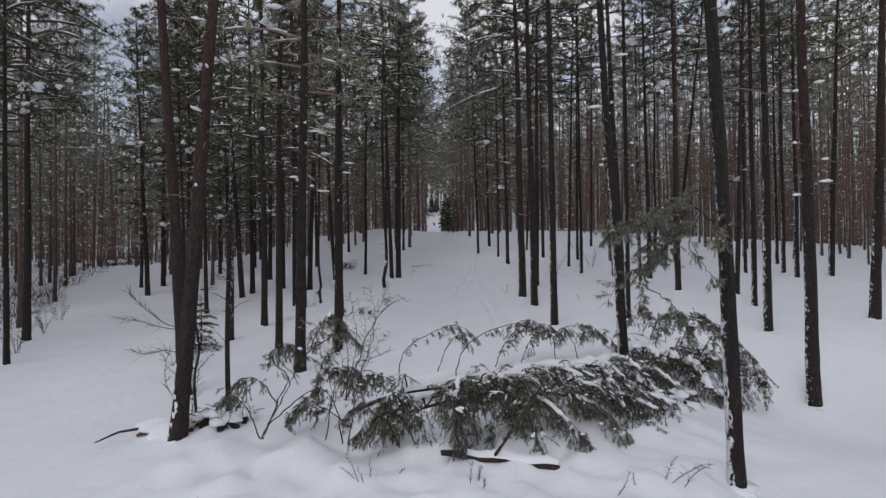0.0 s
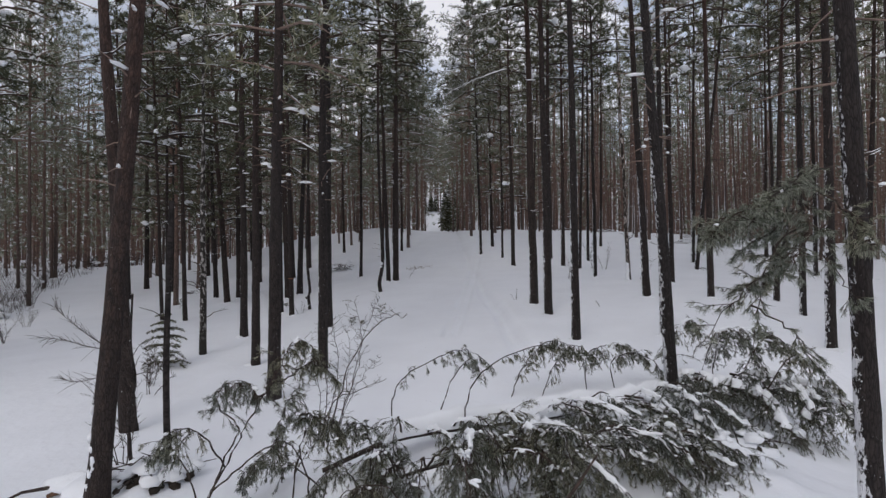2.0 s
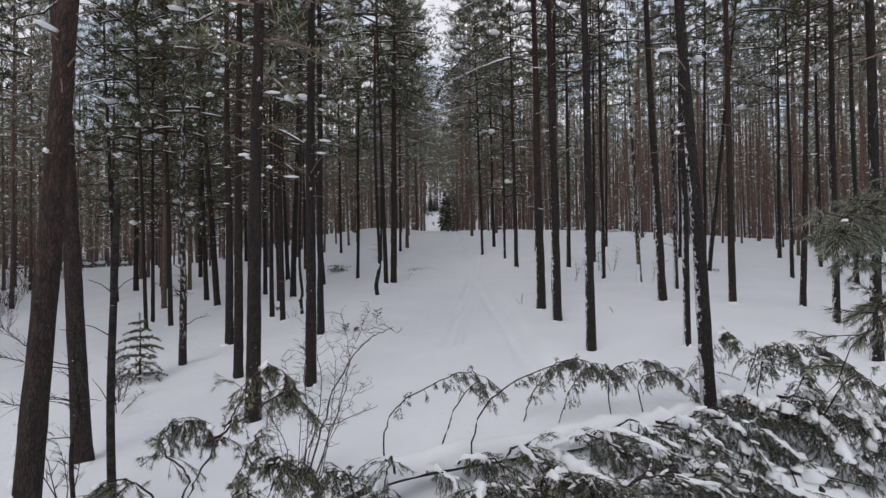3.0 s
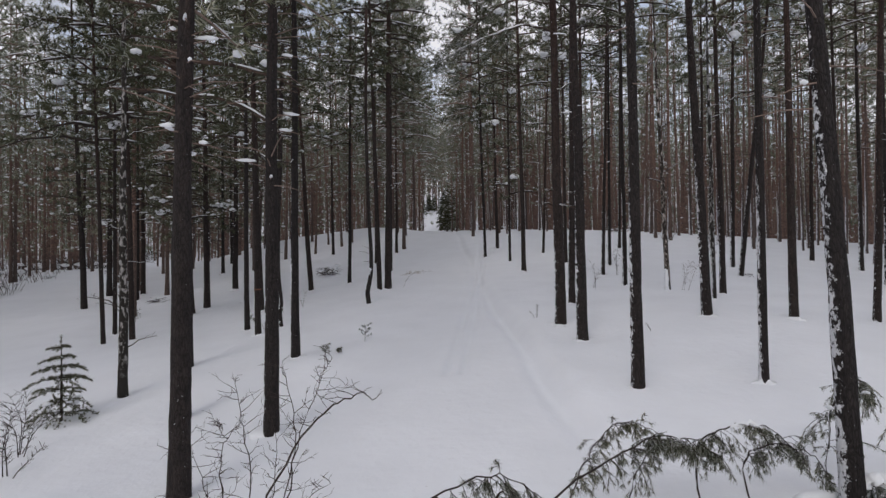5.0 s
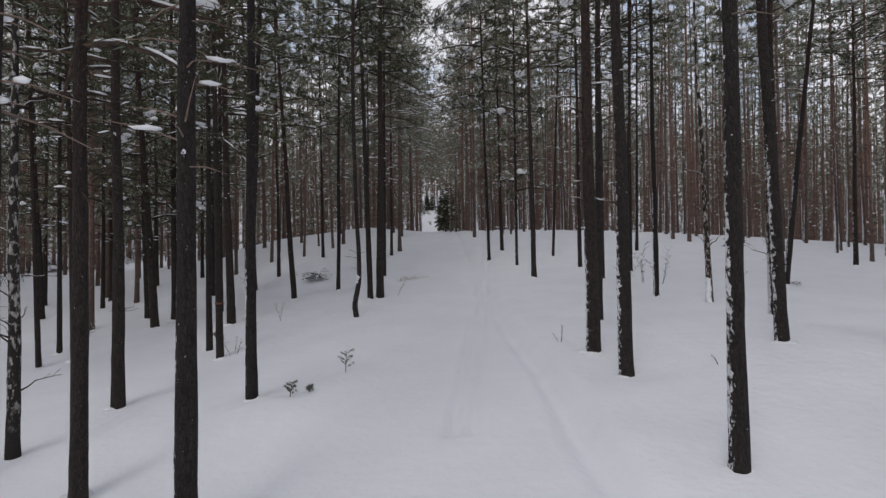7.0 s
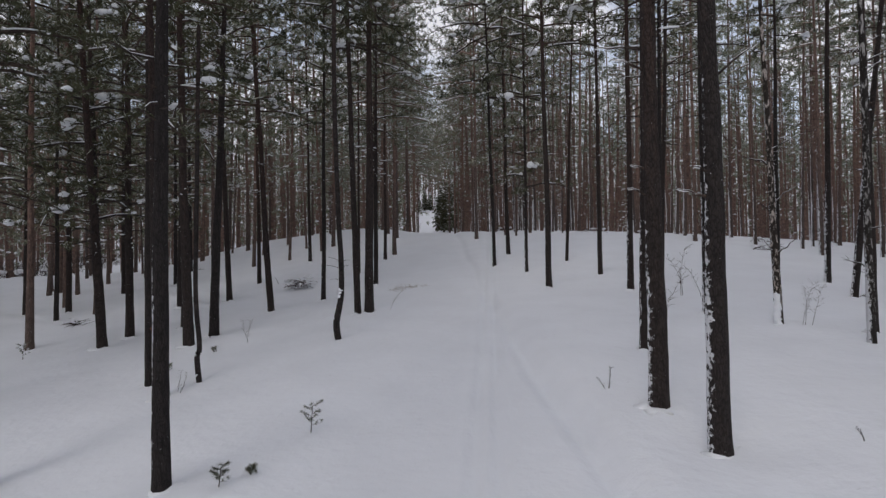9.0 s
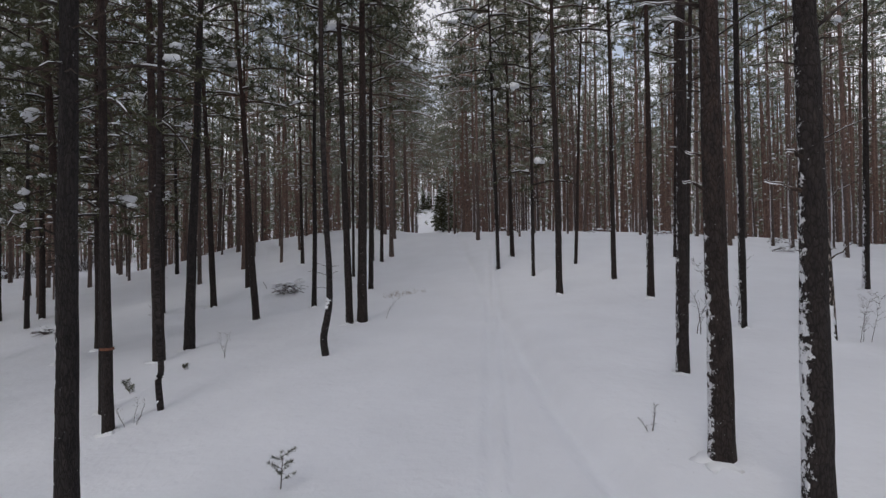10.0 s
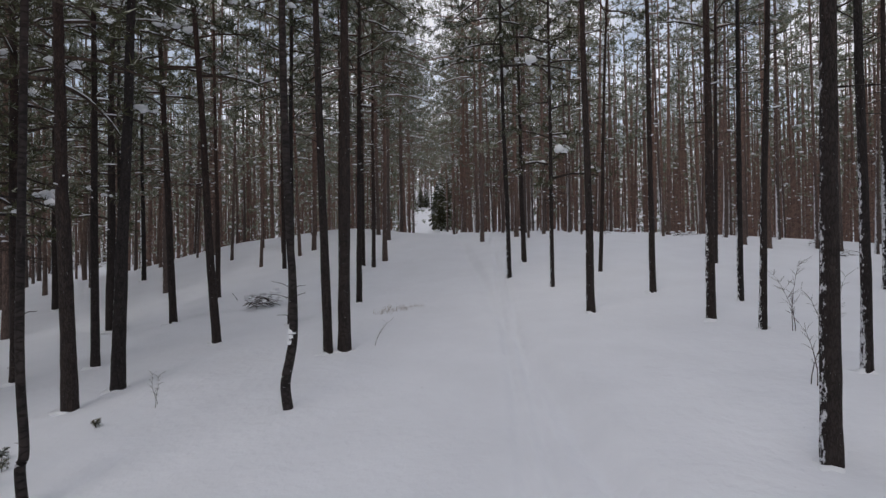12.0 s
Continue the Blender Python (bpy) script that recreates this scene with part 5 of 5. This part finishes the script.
# ---------------------------------------------------------------- bare shrubs, weeds and litter
def shrub(x, y, label, stems, tall, seed, lean=(0.0, 0.0), name="bare_shrub", mat=None, fork=4, thick=0.010):
    """Leafless stems that fork into fine twigs."""
    rng = random.Random(seed)
    t = empty(name, pose(x, y, ground(x, y) - 0.05), label, "shrub", "bare shrubs in the snow")
    for _ in range(stems):
        sh = Shape()
        a = rng.uniform(0, 6.28)
        h = tall * rng.uniform(0.5, 1.0)
        foot = Vector((math.cos(a), math.sin(a), 0)) * rng.uniform(0, 0.15)
        way = Vector((math.cos(a) * 0.25 + lean[0] * rng.uniform(0.5, 1.4), math.sin(a) * 0.2 + lean[1], 1)).normalized()
        pts, p = [foot], foot.copy()
        for k in range(7):
            way = (way + Vector((rng.gauss(0, 0.12) + lean[0] * 0.12, rng.gauss(0, 0.12), -0.02 * k * abs(lean[0]) * 2))).normalized()
            p = p + way * h / 7
            pts.append(p)
        sh.tube(pts, [thick * (1 - 0.12 * k) for k in range(8)], 5, False)
        for k in range(2, 8):
            for _ in range(fork // 2 + 1 + (rng.random() < 0.5)):
                b = rng.uniform(0, 6.28)
                d = (way * 0.7 + Vector((math.cos(b), math.sin(b), rng.uniform(-0.1, 0.5)))).normalized() * h * rng.uniform(0.08, 0.25)
                q = pts[k]
                sh.tube([q, q + d * 0.5 + Vector((0, 0, 0.02)), q + d], [thick * 0.4, thick * 0.3, thick * 0.15], 4, False)
                if fork > 3:
                    e = (d.normalized() + Vector((rng.gauss(0, 0.6), rng.gauss(0, 0.6), rng.gauss(0.1, 0.4)))).normalized() * d.length * 0.5
                    sh.tube([q + d * 0.5, q + d * 0.5 + e], [thick * 0.28, thick * 0.12], 3, False)
        child("stem", sh.mesh("stem", mat or TWIG), t)
    return t


def road_shrub():
    """A leafless bush of crooked stems with a haze of zigzag twigs."""
    rng = random.Random(91)
    x, y = -1.9, 12.4
    t = empty("bare_shrub", pose(x, y, ground(x, y) - 0.05), "leafless bushy shrub with crooked stems leaning over the road", "shrub", "bare shrubs in the snow")
    stems = (
        (((0.0, 0.0, 0.0), (0.24, 0.0, 0.75), (0.40, 0.0, 1.28), (0.75, 0.0, 1.86), (1.02, 0.0, 2.06), (1.2, 0.0, 2.14), (1.32, 0.0, 2.08)), 0.011, 0.35),
        (((0.1, 0.0, 0.0), (0.42, 0.05, 0.9), (0.6, 0.08, 1.5), (0.58, 0.1, 1.95), (0.5, 0.1, 2.35)), 0.007, 0.8),
        (((0.1, 0.1, 0.0), (0.4, 0.2, 0.9), (0.58, 0.25, 1.6), (0.75, 0.3, 2.1), (0.86, 0.3, 2.35)), 0.006, 0.9),
        (((-0.05, 0.0, 0.0), (0.16, 0.1, 0.9), (0.2, 0.1, 1.5), (0.12, 0.1, 1.9), (0.08, 0.1, 2.2)), 0.006, 1.0),
        (((-0.1, 0.0, 0.0), (0.05, 0.0, 0.8), (-0.02, 0.0, 1.45), (0.03, 0.0, 1.75), (-0.02, 0.0, 1.9)), 0.006, 1.0),
        (((-0.15, 0.1, 0.0), (-0.1, 0.1, 0.8), (-0.2, 0.1, 1.3), (-0.35, 0.1, 1.75)), 0.005, 0.9),
        (((-0.3, 0.2, 0.0), (-0.45, 0.2, 0.6), (-0.5, 0.2, 1.1), (-0.52, 0.2, 1.6)), 0.004, 0.5),
        (((0.2, 0.2, 0.0), (0.3, 0.3, 0.8), (0.36, 0.35, 1.4), (0.34, 0.4, 1.9)), 0.005, 1.0),
        (((0.15, -0.1, 0.0), (0.45, -0.1, 0.8), (0.7, -0.1, 1.2), (0.95, -0.1, 1.4)), 0.006, 0.7),
        (((0.05, -0.3, 0.0), (0.06, -0.3, 0.45), (0.22, -0.3, 0.78), (0.6, -0.3, 0.95), (1.05, -0.3, 1.12)), 0.010, 0.5),
        (((-0.2, -0.2, 0.0), (-0.22, -0.2, 0.5), (-0.4, -0.2, 0.9), (-0.6, -0.2, 1.05)), 0.006, 0.8),
    )

    def twig(sh, p, d, ln, r, depth):
        run, way = [p], d.normalized()
        for _ in range(4):
            way = (way + Vector((rng.gauss(0, 0.25), rng.gauss(0, 0.25), rng.gauss(0.03, 0.2)))).normalized()
            run.append(run[-1] + way * ln / 4)
        sh.tube(run, [r, r * 0.9, r * 0.75, r * 0.6, r * 0.4], 4, False)
        if depth:
            for _ in range(rng.randint(2, 4)):
                i = rng.randint(1, 4)
                e = way + Vector((rng.gauss(0, 0.8), rng.gauss(0, 0.8), rng.gauss(0, 0.5)))
                twig(sh, run[i], e, ln * rng.uniform(0.3, 0.6), r * 0.7, depth - 1)

    for ctrl, r0, busy in stems:
        pts = curve_at([Vector(p) for p in ctrl], 5)
        n = len(pts)
        for k in range(1, n):
            pts[k] = pts[k] + Vector((rng.gauss(0, 0.010), rng.gauss(0, 0.010), rng.gauss(0, 0.008)))
        sh = Shape()
        sh.tube(pts, [1.35 * r0 * (1 - 0.75 * k / (n - 1)) for k in range(n)], 6, False)
        for k in range(int(n * 0.22), n):
            for _ in range(int(busy * 1.5 + rng.random())):
                a = rng.uniform(0, 6.28)
                twig(sh, pts[k], Vector((math.cos(a), math.sin(a) * 0.7, rng.uniform(0.0, 0.8))), rng.uniform(0.08, 0.27), 0.0031, 1)
        child("stem", sh.mesh("stem", TWIG), t)


road_shrub()
shrub(-2.2, 11.0, "bare sapling among the fallen boughs", 3, 1.1, 94, (0.1, 0), fork=4)
shrub(-5.2, 12.3, "tangle of bare twigs behind a leaning pine", 5, 1.9, 95, (-0.1, 0), fork=5)
shrub(-7.5, 17.8, "bare low shrub by the young spruce", 5, 1.2, 97, (0.0, 0), fork=5)
shrub(-7.0, 16.9, "bare low shrub by the young spruce", 4, 1.2, 98, (0.2, 0), fork=5)
shrub(-18.9, 28.3, "bare bush at the edge of the track", 8, 1.6, 99, (0, 0), fork=5)
shrub(-16.2, 22.6, "bare bush at the edge of the track", 7, 1.8, 100, (0, 0), fork=5)
shrub(-21.2, 33.0, "bare bush at the edge of the track", 7, 1.6, 101, (0, 0), fork=5)
shrub(8.6, 34.3, "slender bare sapling standing in snow", 2, 2.0, 102, (0, 0), fork=4)
shrub(9.2, 34.0, "slender bare sapling standing in snow", 3, 1.6, 103, (0.1, 0), fork=3)
shrub(9.6, 29.2, "bare twigs spreading from the foot of a birch", 3, 1.3, 104, (0.2, 0), fork=4, thick=0.006)
shrub(6.4, 30.5, "bare sapling between the pines", 2, 1.7, 105, (0, 0), fork=3)
shrub(3.1, 24.85, "small bare twigs poking through the snow", 3, 0.45, 106, (0, 0), fork=3, thick=0.006)
shrub(-5.95, 28.4, "small weeds poking through the snow", 4, 0.6, 107, (0.1, 0), fork=3, thick=0.006)
shrub(-1.6, 36.6, "thin bare stalk in the snow", 1, 1.0, 108, (0.1, 0), fork=2, thick=0.007)
shrub(-5.9, 33.5, "thin bare stalk in the snow", 2, 1.0, 109, (0.1, 0), fork=2, thick=0.007)
shrub(3.3, 8.1, "bare twig branching over the snow", 3, 0.75, 110, (0.55, 0), fork=4, thick=0.007)
shrub(-1.1, 8.4, "small bare twigs poking through the snow", 4, 0.4, 111, (-0.2, 0), fork=3, thick=0.006)
shrub(0.55, 7.95, "small bare twigs poking through the snow", 4, 0.4, 112, (0.1, 0), fork=4, thick=0.006)
shrub(2.3, 7.75, "bare stick leaning out of the snow", 1, 0.4, 113, (0.4, 0), fork=2, thick=0.008)
shrub(2.75, 7.9, "bare stick leaning out of the snow", 1, 0.45, 114, (-0.3, 0), fork=2, thick=0.008)
shrub(-0.6, 8.6, "bare stick leaning out of the snow", 1, 0.35, 115, (0.4, 0), fork=2, thick=0.008)
shrub(5.47, 22.1, "bare stick leaning out of the snow", 1, 0.35, 116, (-0.3, 0), fork=2, thick=0.01)
shrub(14.4, 33.2, "bare branch lying on the snow by a leaning pine", 2, 0.7, 119, (-0.9, 0), fork=4)


def seedling(x, y, tall, seed):
    rng = random.Random(seed)
    t = empty("pine_seedling", pose(x, y, ground(x, y) - 0.03), "tiny pine seedling with frosted needles in the snow", "seedling", "pine seedlings")
    wood, green, white = Shape(), Shape(), Shape()
    wood.tube([Vector((0, 0, 0)), Vector((0.02, 0, tall * 0.6)), Vector((0.04, 0, tall))], [0.009, 0.007, 0.003], 5)
    for k in range(9):
        z = tall * (0.3 + 0.7 * k / 9)
        a = k * 2.4
        d = Vector((math.cos(a), math.sin(a), 0.5)) * tall * 0.30
        p = Vector((0.02, 0, z))
        wood.tube([p, p + d], [0.004, 0.002], 3, False)
        for j in range(4):
            green.tuft(p + d * (0.3 + 0.25 * j), d.normalized() + Vector((0, 0, 0.2)), rng, 26, 0.07, 0.006, 1.0)
        if k % 3 == 0:
            white.lump(p + d * 0.8, 0.04, 0.04, 0.03, rng)
    child("stem", wood.mesh("stem", TWIG), t)
    child("needles", green.mesh("needles", NEEDLES_FROST, False), t)
    child("snow", white.mesh("snow", SNOW_SOFT), t)


for k, (x, y, h) in enumerate(((-2.09, 24.6, 0.5), (-2.89, 22.5, 0.30), (-2.60, 22.9, 0.14), (-14.4, 35.5, 0.6), (-7.6, 31.3, 0.22), (-7.25, 30.8, 0.2), (-6.6, 32.4, 0.16))):
    seedling(x, y, h, 121 + k)


def grass_clump(x, y, count, tall, seed, wide=0.5):
    rng = random.Random(seed)
    sh = Shape()
    for _ in range(count):
        p = Vector((rng.uniform(-wide, wide), rng.uniform(-0.2, 0.2), -0.02))
        d = Vector((rng.gauss(0, 0.3), rng.gauss(0, 0.3), 1)).normalized() * tall * rng.uniform(0.4, 1.0)
        sh.tube([p, p + d * 0.6, p + d + Vector((rng.gauss(0, 0.05), 0, -0.02))], [0.004, 0.003, 0.001], 3, False)
    ob = new("grass_clump", sh.mesh("grass_clump", STRAW))
    ob.matrix_basis = pose(x, y, ground(x, y))
    tagged(ob, "clump of dry straw-coloured grass showing through snow", "grass", "dry grass clumps")


for k, (x, y, n, h) in enumerate(((-1.05, 41.0, 50, 0.3), (-0.6, 41.2, 30, 0.25), (-1.4, 40.7, 25, 0.25))):
    grass_clump(x, y, n, h, 131 + k)
heap("brush_pile", "low pile of dead branches dusted with snow", "branches", -6.9, 45.0, 0.9, 141, 30, False, 0.5)
heap("brush_pile", "low pile of dead branches dusted with snow", "branches", -16.6, 42.1, 0.5, 142, 10, False, 0.25)
heap("brush_pile", "heap of felled branches at the far end of the road", "branches", -2.6, 88.0, 2.2, 143, 26, False, 0.9)
for k, (x, y) in enumerate(((6.2, 62.0), (12.5, 58.0), (16.0, 56.0), (22.0, 52.0), (19.5, 47.5))):
    heap("brush_pile", "low snow-covered heap of branches under the pines", "branches", x, y, 0.9, 145 + k, 8, False, 0.25)
